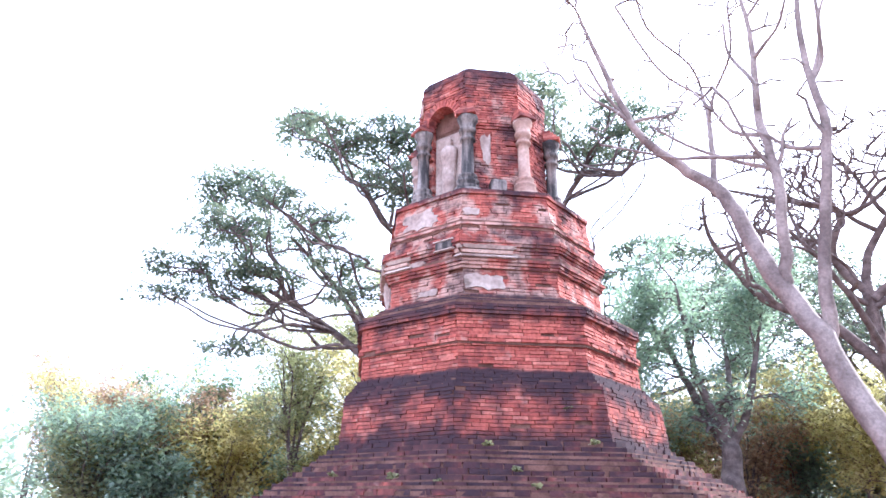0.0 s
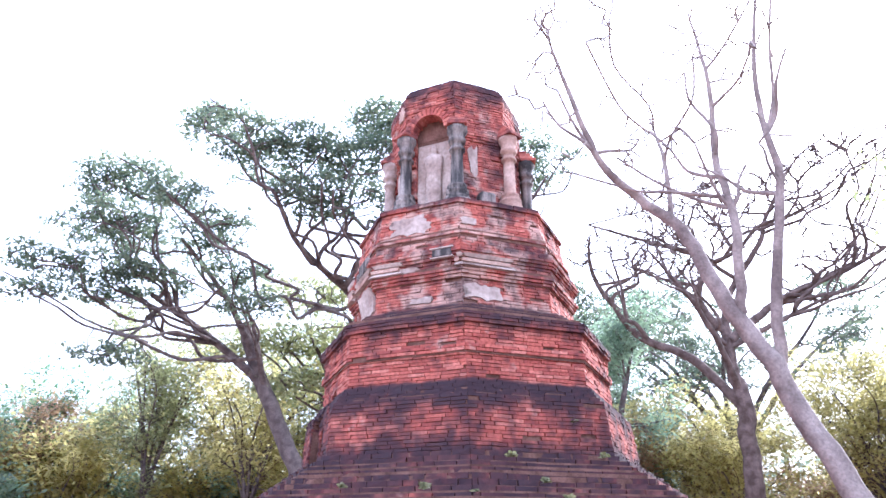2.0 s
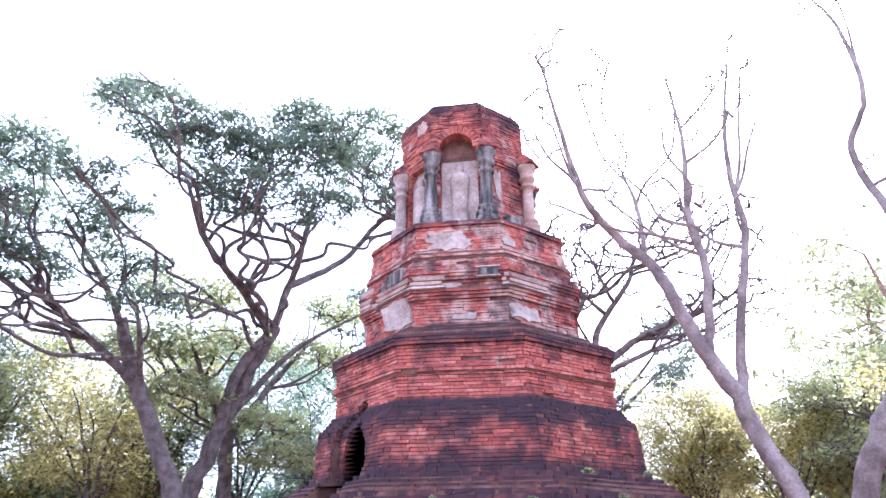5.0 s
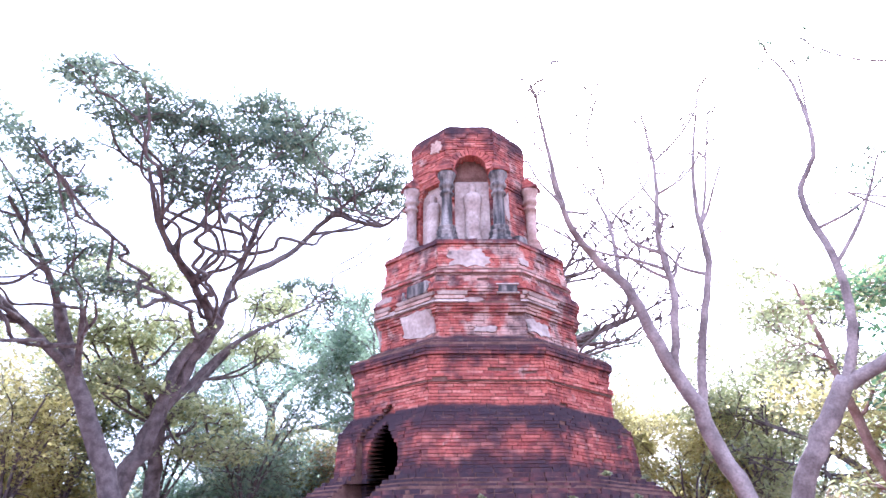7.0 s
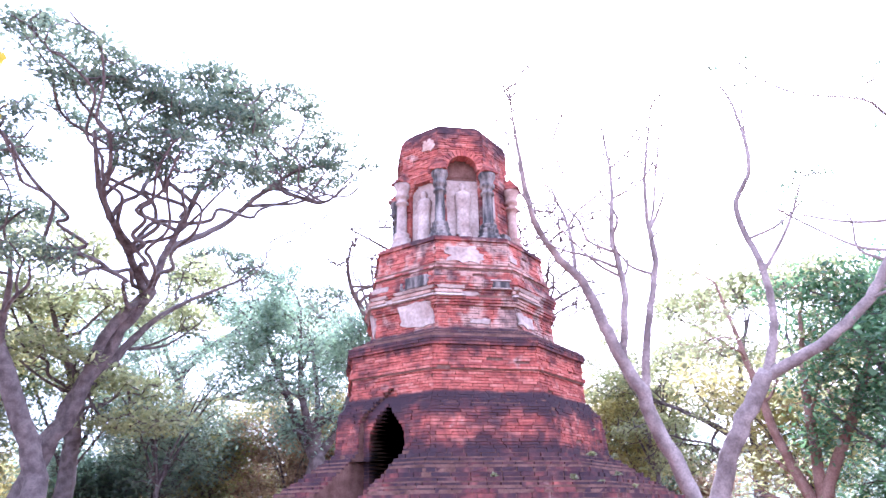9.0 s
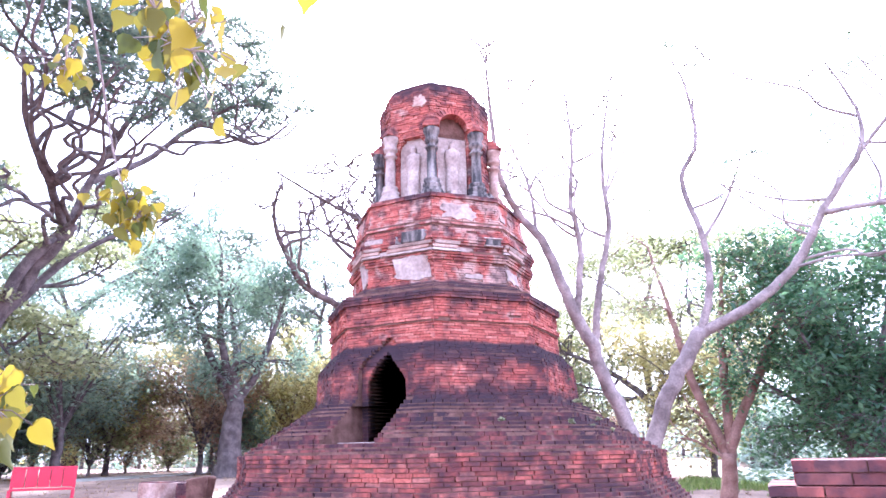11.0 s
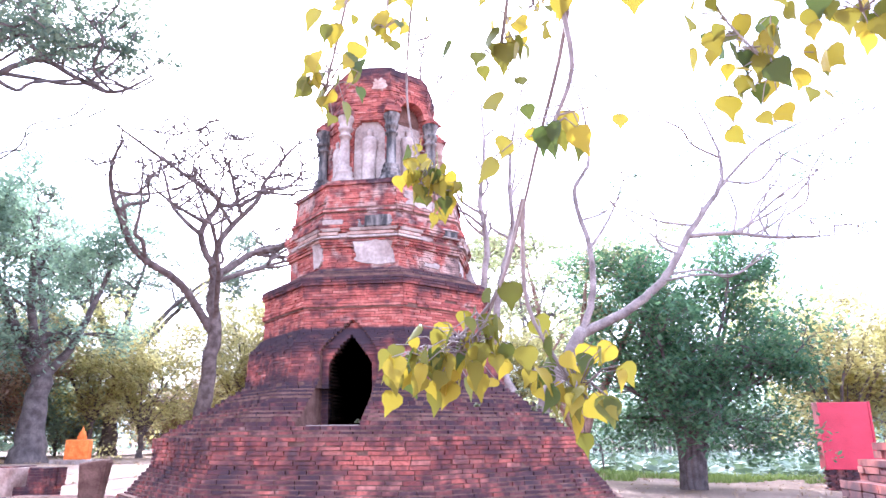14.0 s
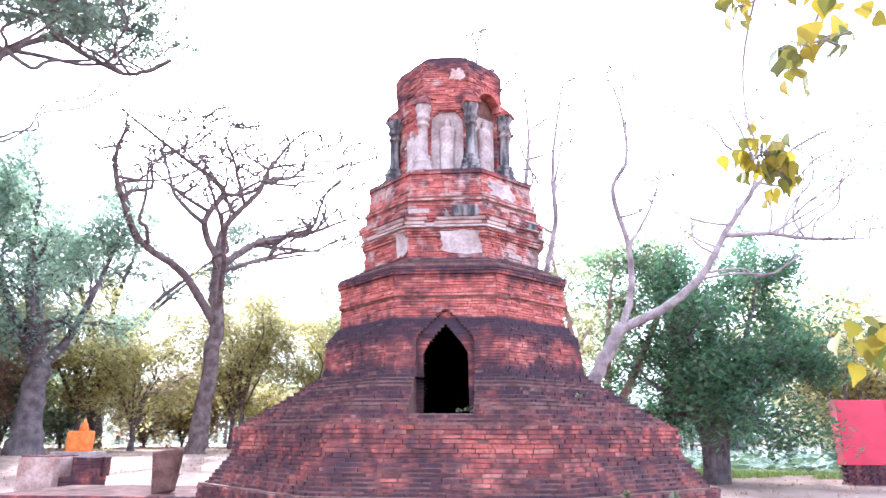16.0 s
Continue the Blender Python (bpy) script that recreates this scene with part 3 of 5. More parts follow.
leafless_limbs_a = [
    [(-13.8, 18.8, 0.3, 0.55), (-13.6, 18.8, 3.6, 0.4), (-13.4, 18.8, 6.8, 0.37), (-13.6, 18.7, 8.8, 0.28), (-13.6, 18.7, 10.3, 0.24)],
    [(-13.5, 18.7, 7.0, 0.24), (-14.7, 17.5, 9.2, 0.21), (-16.3, 15.9, 10.5, 0.18), (-16.8, 14.9, 12.1, 0.15), (-16.9, 14.1, 13.2, 0.12), (-16.7, 13.6, 14.4, 0.09), (-16.1, 13.3, 15.4, 0.06)],
    [(-13.6, 18.7, 10.2, 0.2), (-14.1, 17.8, 12.0, 0.17), (-13.3, 17.9, 13.6, 0.14), (-13.7, 17.3, 14.2, 0.12), (-15.1, 16.0, 15.2, 0.09), (-17.0, 13.9, 16.6, 0.05)]]
leafless_limbs_b = [
    [(-14.2, 18.0, 12.0, 0.13), (-15.8, 17.9, 13.5, 0.10), (-16.5, 17.9, 15.2, 0.07), (-17.1, 18.0, 16.4, 0.045)],
    [(-13.6, 18.7, 10.2, 0.2), (-13.6, 19.2, 12.2, 0.17), (-12.4, 20.4, 14.6, 0.13), (-12.1, 21.1, 16.3, 0.10), (-10.9, 22.2, 18.8, 0.06), (-9.9, 23.1, 19.7, 0.04)],
    [(-12.8, 19.6, 13.6, 0.11), (-13.0, 19.3, 14.5, 0.10), (-13.3, 18.9, 15.9, 0.08), (-13.7, 18.5, 17.0, 0.06), (-13.3, 18.4, 18.1, 0.04)]]
leafless_limbs_c = [
    [(-13.5, 18.7, 9.9, 0.22), (-12.9, 20.3, 11.2, 0.19), (-12.2, 21.9, 12.3, 0.16), (-10.4, 23.8, 13.2, 0.12), (-8.8, 25.6, 14.5, 0.06)],
    [(-13.5, 18.7, 9.6, 0.15), (-12.7, 19.9, 10.3, 0.13), (-11.8, 21.1, 11.0, 0.10), (-10.0, 22.6, 11.9, 0.05)],
    [(-13.4, 18.8, 7.4, 0.16), (-12.6, 17.2, 9.4, 0.13), (-12.2, 15.6, 11.2, 0.1), (-12.6, 14.0, 13.4, 0.05)]]
grown_tree("leafless_tree", "dark leafless tree with a wide twisting crown", leafless_limbs_a + leafless_limbs_b + leafless_limbs_c,
    [(-13.2, 17.5, 15.0, 3.0, 2.4), (-16.6, 14.2, 14.6, 2.2, 1.6), (-15.6, 16.8, 15.8, 2.2, 1.2), (-12.8, 18.6, 17.2, 2.6, 1.4), (-10.6, 22.0, 17.2, 2.6, 1.8), (-9.4, 24.4, 14.6, 2.4, 1.6), (-11.0, 22.2, 13.4, 2.0, 1.2), (-12.6, 14.8, 12.6, 2.2, 1.2), (-16.0, 18.0, 15.6, 2.0, 1.2), (-8.9, 23.2, 18.8, 1.8, 1.2), (-6.8, 22.5, 16.0, 1.9, 1.4), (-7.2, 23.2, 12.8, 2.0, 1.0), (-7.5, 23.0, 18.0, 1.6, 1.2), (-14.5, 17.0, 17.6, 2.4, 1.0)],
    14, BROWN_BARK, None, dens=13.0, step=0.42, kill=0.42, wob=0.5, rmin=0.034, rmax=0.12, arms=3, arm=0.12)
grown_tree("rain_tree", "tall rain tree with a flat feathery dark green crown", [
    [(-18.1, 0.9, 0.0, 0.555), (-18.4, 0.2, 3.5, 0.37), (-18.7, -1.5, 7.0, 0.311), (-18.9, -2.7, 10.0, 0.222)],
    [(-18.7, -1.7, 7.4, 0.192), (-18.6, -4.1, 9.2, 0.148), (-17.0, -6.4, 10.2, 0.09)],
    [(-18.8, -2.1, 8.6, 0.163), (-17.6, -3.6, 10.6, 0.12), (-16.2, -5.6, 12.4, 0.07)],
    [(-18.7, -1.6, 7.2, 0.148), (-17.2, -2.2, 8.8, 0.1), (-15.8, -3.0, 10.0, 0.05)]],
    [(-15.5, -7.6, 14.3, 1.9, 0.6), (-14.3, -8.0, 12.2, 1.2, 0.6), (-16.7, -6.1, 12.5, 2.3, 0.6), (-14.9, -4.3, 12.7, 1.6, 0.7), (-16.1, -8.0, 10.9, 1.5, 0.6), (-15.5, -3.3, 10.9, 1.5, 0.6), (-14.3, -2.7, 9.3, 1.2, 0.6), (-16.7, -6.5, 10.6, 1.8, 0.5), (-18.0, -8.6, 13.0, 2.0, 0.6), (-16.0, -10.1, 10.8, 1.4, 0.5), (-15.0, -10.2, 9.3, 1.1, 0.4), (-17.0, -8.4, 10.2, 1.6, 0.5), (-15.5, -7.2, 7.4, 1.2, 0.5), (-16.0, -8.0, 13.9, 1.6, 0.5)],
    15, BARK, LEAF_RAIN, dens=14, step=0.45, kill=0.45, rmin=0.026, rmax=0.11, per=36, spread=0.25, flat=0.34, size=0.080, leaf_of=0.78, arms=2, arm=0.085)
leaning_limbs_a = [
    [(-22.2, 0.9, 0.0, 0.518), (-20.8, 1.5, 3.8, 0.37), (-19.4, 2.3, 7.3, 0.311), (-18.0, 3.0, 9.8, 0.266), (-17.7, 3.2, 10.5, 0.252)],
    [(-17.9, 3.1, 10.0, 0.178), (-16.2, 1.2, 11.0, 0.15), (-14.0, -1.2, 11.8, 0.11), (-12.4, -2.6, 13.2, 0.06)],
    [(-17.9, 3.1, 10.0, 0.192), (-17.2, 3.5, 12.6, 0.148), (-15.4, 3.2, 14.0, 0.118), (-13.4, 2.6, 15.0, 0.06)]]
leaning_limbs_c = [
    [(-17.3, 3.4, 12.2, 0.17), (-18.0, 6.3, 14.4, 0.14), (-16.2, 7.4, 16.2, 0.12), (-14.7, 7.9, 15.6, 0.1), (-13.2, 8.3, 15.0, 0.08), (-11.8, 8.6, 15.8, 0.04)],
    [(-16.4, 7.2, 16.1, 0.09), (-14.4, 7.8, 16.9, 0.07), (-12.8, 7.8, 16.5, 0.04)],
    [(-19.9, 2.0, 6.2, 0.178), (-19.2, 4.6, 9.8, 0.118), (-17.6, 7.6, 12.0, 0.0444)]]
leaning_limbs_d = [
    [(-21.6, 1.0, 0.0, 0.36), (-20.6, 1.4, 3.5, 0.29), (-19.6, 1.75, 5.3, 0.25), (-18.6, 2.0, 8.2, 0.22), (-17.9, 2.9, 10.0, 0.2)]]
leaning_lobes = [(-12.0, -5.2, 15.3, 1.1, 0.45), (-10.9, -4.2, 14.3, 1.7, 0.55), (-13.0, -2.1, 14.5, 2.2, 0.65), (-11.4, -1.4, 14.7, 1.6, 0.75), (-12.6, 1.7, 17.2, 1.7, 0.8), (-12.0, 1.5, 15.2, 2.0, 0.8), (-11.0, 3.1, 16.4, 1.9, 1.0),
                 (-13.2, 8.4, 17.9, 1.7, 0.6), (-11.2, -0.6, 12.7, 2.0, 0.5), (-12.7, 9.8, 17.1, 1.2, 0.4), (-12.0, 2.5, 13.4, 1.4, 0.5), (-11.0, -5.7, 11.9, 1.0, 0.5), (-14.2, 8.0, 16.7, 1.8, 0.6), (-16.0, 7.4, 17.2, 1.6, 0.7), (-14.2, 4.8, 17.4, 1.8, 0.8)]
grown_tree("rain_tree", "leaning rain tree with a broad layered dark crown", leaning_limbs_a + leaning_limbs_c + leaning_limbs_d, leaning_lobes,
    16, BARK, LEAF_RAIN, dens=14, step=0.45, kill=0.45, rmin=0.026, rmax=0.12, per=36, spread=0.25, flat=0.34, size=0.080, leaf_of=0.82, arms=2, arm=0.10)
tree("old_fig", "old tree with a buttressed trunk and blue-green hanging foliage", [
    [(-19.9, 15.1, 0.3, 0.972), (-19.95, 15.1, 1.8, 0.612), (-19.9, 15.1, 4.6, 0.432)],
    [(-19.9, 15.1, 4.3, 0.288), (-20.8, 14.5, 6.1, 0.23), (-21.4, 14.0, 7.9, 0.18), (-22.8, 13.0, 11.6, 0.072)],
    [(-19.9, 15.1, 4.3, 0.245), (-19.1, 15.7, 5.8, 0.187), (-18.5, 16.0, 7.7, 0.144), (-17.8, 16.5, 10.6, 0.0504)],
    [(-19.9, 15.1, 4.3, 0.245), (-20.2, 14.0, 8.0, 0.173), (-20.0, 13.4, 12.4, 0.0576)],
    [(-19.9, 15.1, 4.5, 0.216), (-21.5, 16.5, 8.0, 0.144), (-23.5, 17.5, 12.0, 0.0504)]],
    17, BARK, LEAF_FIG, child=3.0, level=2, start=0.35, each=1.0, per=20, spread=0.4, flat=0.9, size=0.10, droop=-0.04, rmin=0.014)


def ficus():
    """A dense round-crowned tree on a bundle of stems."""
    rng = random.Random(21)
    limbs = [[(7.95, 9.95, 0.0, 0.3), (7.97, 9.95, 1.0, 0.24), (8.0, 9.95, 2.2, 0.2)]]
    for k in range(15):
        a, zz = 2.4 * k, 1.9 + 5.2 * k / 14
        rr = (1.2 + 1.6 * math.sin(math.pi * (zz - 1.2) / 6.8)) * rng.uniform(0.85, 1.1)
        limbs.append([(7.95 + 0.3 * math.cos(a), 9.95 + 0.3 * math.sin(a), 0.0, 0.13), (8 + 0.5 * math.cos(a), 9.95 + 0.5 * math.sin(a), 2.0, 0.11),
                      (8.1 + rr * math.cos(a), 9.9 + rr * math.sin(a), zz, 0.04)])
    top = tree("ficus_tree", "dense round dark green tree on a cluster of stems", limbs, 22, BARK, LEAF_DARK, child=2.1, level=2, start=0.4, each=0.55, per=11, spread=0.28, flat=0.9, size=0.078)
    return top


ficus()

grown_tree("rain_tree", "wide far rain tree with flat tiers of grey-green foliage", [
    [(-40.7, 21.0, 0.3, 0.6), (-40.7, 20.6, 5.9, 0.42), (-40.7, 19.8, 9.2, 0.38), (-40.6, 19.8, 12.4, 0.34)],
    [(-40.6, 19.8, 12.0, 0.24), (-40.2, 22.7, 15.4, 0.2), (-39.0, 27.0, 18.0, 0.1)],
    [(-40.6, 19.8, 11.0, 0.2), (-40.0, 17.4, 14.6, 0.16), (-38.6, 16.6, 17.0, 0.07)],
    [(-40.7, 20.0, 9.6, 0.22), (-39.6, 25.4, 11.4, 0.17), (-39.4, 30.6, 14.4, 0.07)]],
    [(-38.0, 24.8, 20.6, 3.1, 1.1), (-36.0, 29.3, 19.8, 3.8, 1.1), (-40.0, 28.3, 18.4, 4.5, 1.3), (-37.0, 31.0, 16.2, 2.8, 1.3), (-39.0, 25.7, 15.0, 2.8, 1.0), (-38.0, 34.5, 19.0, 3.0, 1.2), (-38.0, 20.7, 21.4, 3.2, 1.2), (-37.0, 21.6, 17.2, 3.3, 1.1), (-39.0, 16.1, 14.6, 3.0, 1.2), (-38.0, 27.6, 11.6, 3.2, 1.0), (-37.0, 17.4, 18.4, 2.6, 1.0)],
    31, BARK, LEAF_RAIN, dens=7.0, step=0.8, kill=0.75, rmin=0.05, rmax=0.2, per=22, spread=0.42, size=0.15, leaf_of=0.7, arm=0.16)
grown_tree("rain_tree", "spreading tree with low tiers of yellowish green foliage", [
    [(-23.0, 3.8, 0.0, 0.5), (-22.8, 3.6, 3.6, 0.36), (-22.2, 3.2, 6.6, 0.28)],
    [(-22.2, 3.2, 6.2, 0.2), (-21.4, 1.6, 8.6, 0.13), (-20.8, 0.4, 10.4, 0.06)],
    [(-22.2, 3.2, 6.2, 0.2), (-22.4, 5.4, 9.4, 0.14), (-22.4, 7.4, 12.0, 0.06)]],
    [(-21.0, 0.6, 12.2, 2.7, 0.7), (-20.0, 1.4, 9.8, 2.9, 0.8), (-22.2, 7.0, 10.8, 2.3, 1.0), (-20.6, 0.1, 7.6, 2.4, 0.9), (-21.8, 4.3, 7.0, 2.5, 0.9), (-21.0, -1.5, 9.5, 1.8, 0.9), (-20.4, 5.4, 5.4, 2.2, 0.8), (-22.5, 7.8, 13.4, 1.8, 0.9)],
    32, BARK, LEAF_MID, dens=10.0, step=0.6, kill=0.6, rmin=0.03, per=32, spread=0.36, size=0.105, leaf_of=0.85, arm=0.09)
tree("rain_tree", "wide rain tree with layered dark foliage", parasol(-26, 30, 17, 11, 33, r=0.45), 33, BARK, LEAF_RAIN, child=3.8, level=2, start=0.35, each=1.5, per=9, spread=0.34, flat=0.3, size=0.12, rmin=0.02)
grown_tree("rain_tree", "broad rain tree with yellowish green foliage", [
    [(-0.6, 27.2, 0.0, 0.5), (-0.5, 27.1, 2.6, 0.36), (-0.4, 27.0, 4.6, 0.3)],
    [(-0.4, 27.0, 4.2, 0.2), (1.6, 26.8, 6.6, 0.15), (3.8, 26.4, 8.6, 0.07)],
    [(-0.4, 27.0, 4.2, 0.2), (-2.6, 27.4, 6.0, 0.15), (-5.6, 27.6, 7.6, 0.07)],
    [(-0.4, 27.0, 4.4, 0.2), (-0.6, 27.2, 8.2, 0.14), (0.4, 27.4, 11.6, 0.06)]],
    [(2.6, 27.0, 12.8, 3.0, 0.9), (-2.4, 28.3, 12.8, 2.8, 1.0), (5.1, 25.5, 10.4, 2.3, 1.1), (-7.4, 27.8, 8.4, 2.5, 1.0), (-2.0, 26.2, 9.1, 3.3, 1.1), (-5.8, 27.0, 5.9, 2.2, 0.9), (2.4, 28.5, 9.3, 2.7, 1.2), (-0.1, 25.5, 6.4, 2.4, 0.9), (0.1, 27.0, 13.0, 2.6, 0.9), (4.6, 27.0, 6.4, 2.5, 1.1), (-3.6, 27.0, 3.9, 2.5, 1.0), (2.6, 26.0, 4.0, 2.4, 1.0), (7.4, 27.0, 8.6, 2.5, 1.2), (7.6, 27.4, 12.0, 2.6, 0.9)],
    34, BARK, LEAF_MID, dens=8.0, step=0.7, kill=0.65, rmin=0.035, rmax=0.16, per=24, spread=0.4, size=0.12, leaf_of=0.85, arm=0.11)
# Two of these take the haze-paled leaf colour, which lightens them.
for x, y, h, reach, seed, leaf in ((-17, 31, 9.5, 4.5, 41, LEAF_OLIVE), (-9, 34, 9, 5, 42, LEAF_OLIVE), (-24, 25, 9, 4.5, 43, LEAF_OLIVE), (16.5, 19, 9.5, 5.0, 44, LEAF_OLIVE), (-33, 18, 9, 5, 45, LEAF_OLIVE),
                                   (-36, -3, 9, 5, 46, LEAF_OLIVE), (-29, -6, 12, 3.2, 55, LEAF_MID), (-34, -14, 8, 4, 47, LEAF_DRY), (-38, -9, 10, 5, 48, LEAF_FIG), (-31, 13, 7, 4, 49, LEAF_HAZED), (-27, 20, 6.5, 3.5, 50, LEAF_DRY),
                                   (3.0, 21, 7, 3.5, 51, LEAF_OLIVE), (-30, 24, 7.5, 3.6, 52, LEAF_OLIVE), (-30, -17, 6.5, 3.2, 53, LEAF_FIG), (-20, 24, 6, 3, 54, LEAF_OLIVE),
                                   (-27, 10.5, 11.5, 5.5, 56, LEAF_HAZED), (-30, 7, 13.0, 6, 57, LEAF_FIG), (-31, 2.5, 12, 5.5, 58, LEAF_MID), (-27, -1, 10, 4.5, 59, LEAF_OLIVE), (-37, -19.5, 10.5, 4.5, 60, LEAF_OLIVE), (-43, -23, 11, 5, 61, LEAF_DRY), (-36, -13.0, 9.0, 3.6, 62, LEAF_DARK), (-32, 26.5, 9.5, 4.5, 63, LEAF_OLIVE), (-16.2, 30.5, 11.0, 5.0, 64, LEAF_OLIVE), (-11, 30.5, 8.5, 4.5, 65, LEAF_OLIVE), (-7, 31, 13, 5, 66, LEAF_MID), (15.6, 17.2, 7.5, 4.0, 67, LEAF_OLIVE)):
    tree("small_tree", "small bushy tree with pale yellow-green foliage", parasol(x, y, h, reach, seed, r=0.16, limbs=8, fork=0.25), seed, BARK, leaf, child=2.0, level=2, start=0.2, each=1.3, per=9 if h < 9.9 else 6, spread=0.4, flat=0.8, size=0.10)


shrub_rng = random.Random(57)
for i in range(26):
    a, d = radians(102 + 4.2 * i + shrub_rng.uniform(-2, 2)), shrub_rng.uniform(33, 50)
    sx, sy, sh = d * math.cos(a), d * math.sin(a), shrub_rng.uniform(3.5, 7.5)
    tree("shrub", "bushy undergrowth shrub with dusty foliage down to the ground", parasol(sx, sy, sh, sh * 0.55, 300 + i, r=0.1, limbs=8, fork=0.12), 300 + i, BARK, (LEAF_OLIVE, LEAF_OLIVE, LEAF_MID, LEAF_FIG, LEAF_DRY)[shrub_rng.randrange(5)],
         child=2.0, level=1, start=0.1, each=0.45, per=11, spread=0.42, flat=0.9, size=0.13, category="shrub")


def far_woods():
    rng = random.Random(61)
    V, F, V2, F2 = [], [], [], []
    for i in range(300):
        a = radians(rng.uniform(52, 222) if i < 210 else rng.uniform(46, 92))
        d = rng.uniform(62, 105) if a > radians(84) else rng.uniform(105, 140)
        x, y, h = d * math.cos(a), d * math.sin(a), rng.uniform(5, 12)
        tips = []
        for _ in range(34):
            tips.append(Vector((x + rng.gauss(0, h * 0.3), y + rng.gauss(0, h * 0.3), h * rng.uniform(0.0, 1.0))))
        leaf_quads(rng, V, F, tips, 9, 0.8, 0.7, 0.39)
        tube(V2, F2, [(Vector((x, y, -0.5)), 0.25), (Vector((x, y, h * 0.7)), 0.08)], 5)
    top = tagged(new("far_woods"), "line of distant mixed trees with haze in their leaf colour", "woods", kind="stuff")
    # The haze over the far crowns is in the leaf colour itself.
    part_mesh("foliage", V, F, LEAF_HAZED, top, kind="stuff")
    part_mesh("stems", V2, F2, BARK, top, kind="stuff")


far_woods()


# ---- hanging bo branch ----


def bo_leaf(V, F, p, d, up, s):
    """A heart-shaped leaf with a drip tip, hung by its stalk: folded along the midrib."""
    d, side = d.normalized(), d.cross(up).normalized()
    nrm = side.cross(d)
    rows = ((0.0, 0.0), (-0.06, 0.2), (0.05, 0.42), (0.28, 0.5), (0.52, 0.40), (0.76, 0.17), (1.15, 0.0))
    n = len(V)
    for i, (l, w) in enumerate(rows):
        c = p + d * (l * s) - nrm * (0.10 * s * l * l)
        V.append(tuple(c))
        V.append(tuple(c + side * (w * s) + nrm * (0.16 * w * s)))
        V.append(tuple(c - side * (w * s) + nrm * (0.16 * w * s)))
    for i in range(len(rows) - 1):
        a, b = n + 3 * i, n + 3 * i + 3
        F.append((a, a + 1, b + 1, b))
        F.append((a + 2, a, b, b + 2))


def bo_branch():
    rng = random.Random(71)
    top = tagged(new("bo_tree"), "bo fig tree with drooping sprays of yellow-green heart-shaped leaves", "tree")
    V, F, LV, LF = [], [], [], []
    tube(V, F, smooth_path([(3.4, -17.5, -0.1, 0.3), (3.4, -17.2, 2.5, 0.24), (3.4, -16.0, 4.8, 0.16), (3.4, -13.8, 5.6, 0.09), (3.2, -11.8, 5.5, 0.05), (2.6, -10.2, 5.2, 0.03)], 5), 9)
    sprays = [([(3.45, -13.0, 5.5), (3.42, -11.95, 3.3), (3.25, -11.35, 2.6), (3.05, -10.95, 2.12), (2.9, -10.85, 1.96)], 46, 0.12, 0.092),
              ([(3.2, -11.2, 2.5), (3.05, -10.9, 2.16), (2.72, -10.68, 1.92)], 40, 0.10, 0.095),
              ([(3.2, -11.2, 2.5), (3.2, -10.98, 2.12), (3.38, -10.97, 1.78)], 42, 0.10, 0.098),
              ([(3.35, -11.75, 3.0), (3.38, -11.72, 2.75), (3.3, -11.66, 2.56)], 12, 0.08, 0.08),
              ([(2.9, -11.0, 5.4), (2.55, -10.2, 4.1), (2.5, -9.95, 3.5), (2.64, -9.85, 3.06)], 62, 0.09, 0.092),
              ([(3.3, -12.4, 5.5), (2.6, -11.4, 3.8), (2.33, -11.05, 3.14)], 30, 0.09, 0.092)]
    sprays += [([(3.6, -13.0, 5.5), (3.95, -11.4, 4.1), (4.02, -11.05, 3.5), (4.26, -10.98, 3.12)], 56, 0.12, 0.098),
              ([(3.7, -13.0, 5.5), (4.4, -11.4, 4.0), (4.7, -10.9, 3.4)], 26, 0.12, 0.095),
              ([(3.6, -13.2, 5.5), (3.6, -12.3, 3.6), (3.52, -11.85, 2.95)], 14, 0.08, 0.082),
              ([(3.35, -12.8, 5.5), (3.25, -11.9, 3.6), (3.14, -11.5, 2.94)], 20, 0.09, 0.085),
              ([(3.2, -11.6, 5.4), (3.3, -10.5, 4.7), (3.29, -10.1, 4.15)], 26, 0.12, 0.092),
              ([(2.8, -10.6, 5.3), (2.5, -10.4, 4.5), (2.42, -10.3, 3.95)], 20, 0.10, 0.092)]
    for pts, count, wide, size in sprays:
        path = smooth_path([(*p, 0.011 - 0.0022 * i) for i, p in enumerate(pts)], 6)
        tube(V, F, path, 5)
        tail = path[int(len(path) * 0.6):]
        for i in range(count):
            k = rng.random() ** 0.3
            q = tail[min(int(k * len(tail)), len(tail) - 1)][0]
            off = Vector((rng.gauss(0, wide), rng.gauss(0, wide), rng.gauss(0.0, wide * 0.75))) * (0.35 + 0.65 * k)
            e = q + off
            tube(V, F, [(q, 0.004), (q + off * 0.55 + Vector((0, 0, 0.03)), 0.003), (e, 0.002)], 3)
            d = Vector((rng.gauss(0, 0.35), rng.gauss(0, 0.35), -1.0))
            up = Vector((rng.gauss(0, 1), rng.gauss(0, 1), 0.2)).normalized()
            bo_leaf(LV, LF, e, d, up, size * rng.uniform(0.65, 1.25))
    part_mesh("branch", V, F, PALE_BARK, top, smooth=True)
    part_mesh("leaves", LV, LF, LEAF_BO, top, "yellow-green heart-shaped leaves", kind="stuff", smooth=True)


bo_branch()

# ---- details of the chedi ----


def face_frame(k):
    az = radians(-90 + 45 * k)
    return Vector((math.cos(az), math.sin(az), 0)), Vector((-math.sin(az), math.cos(az), 0))


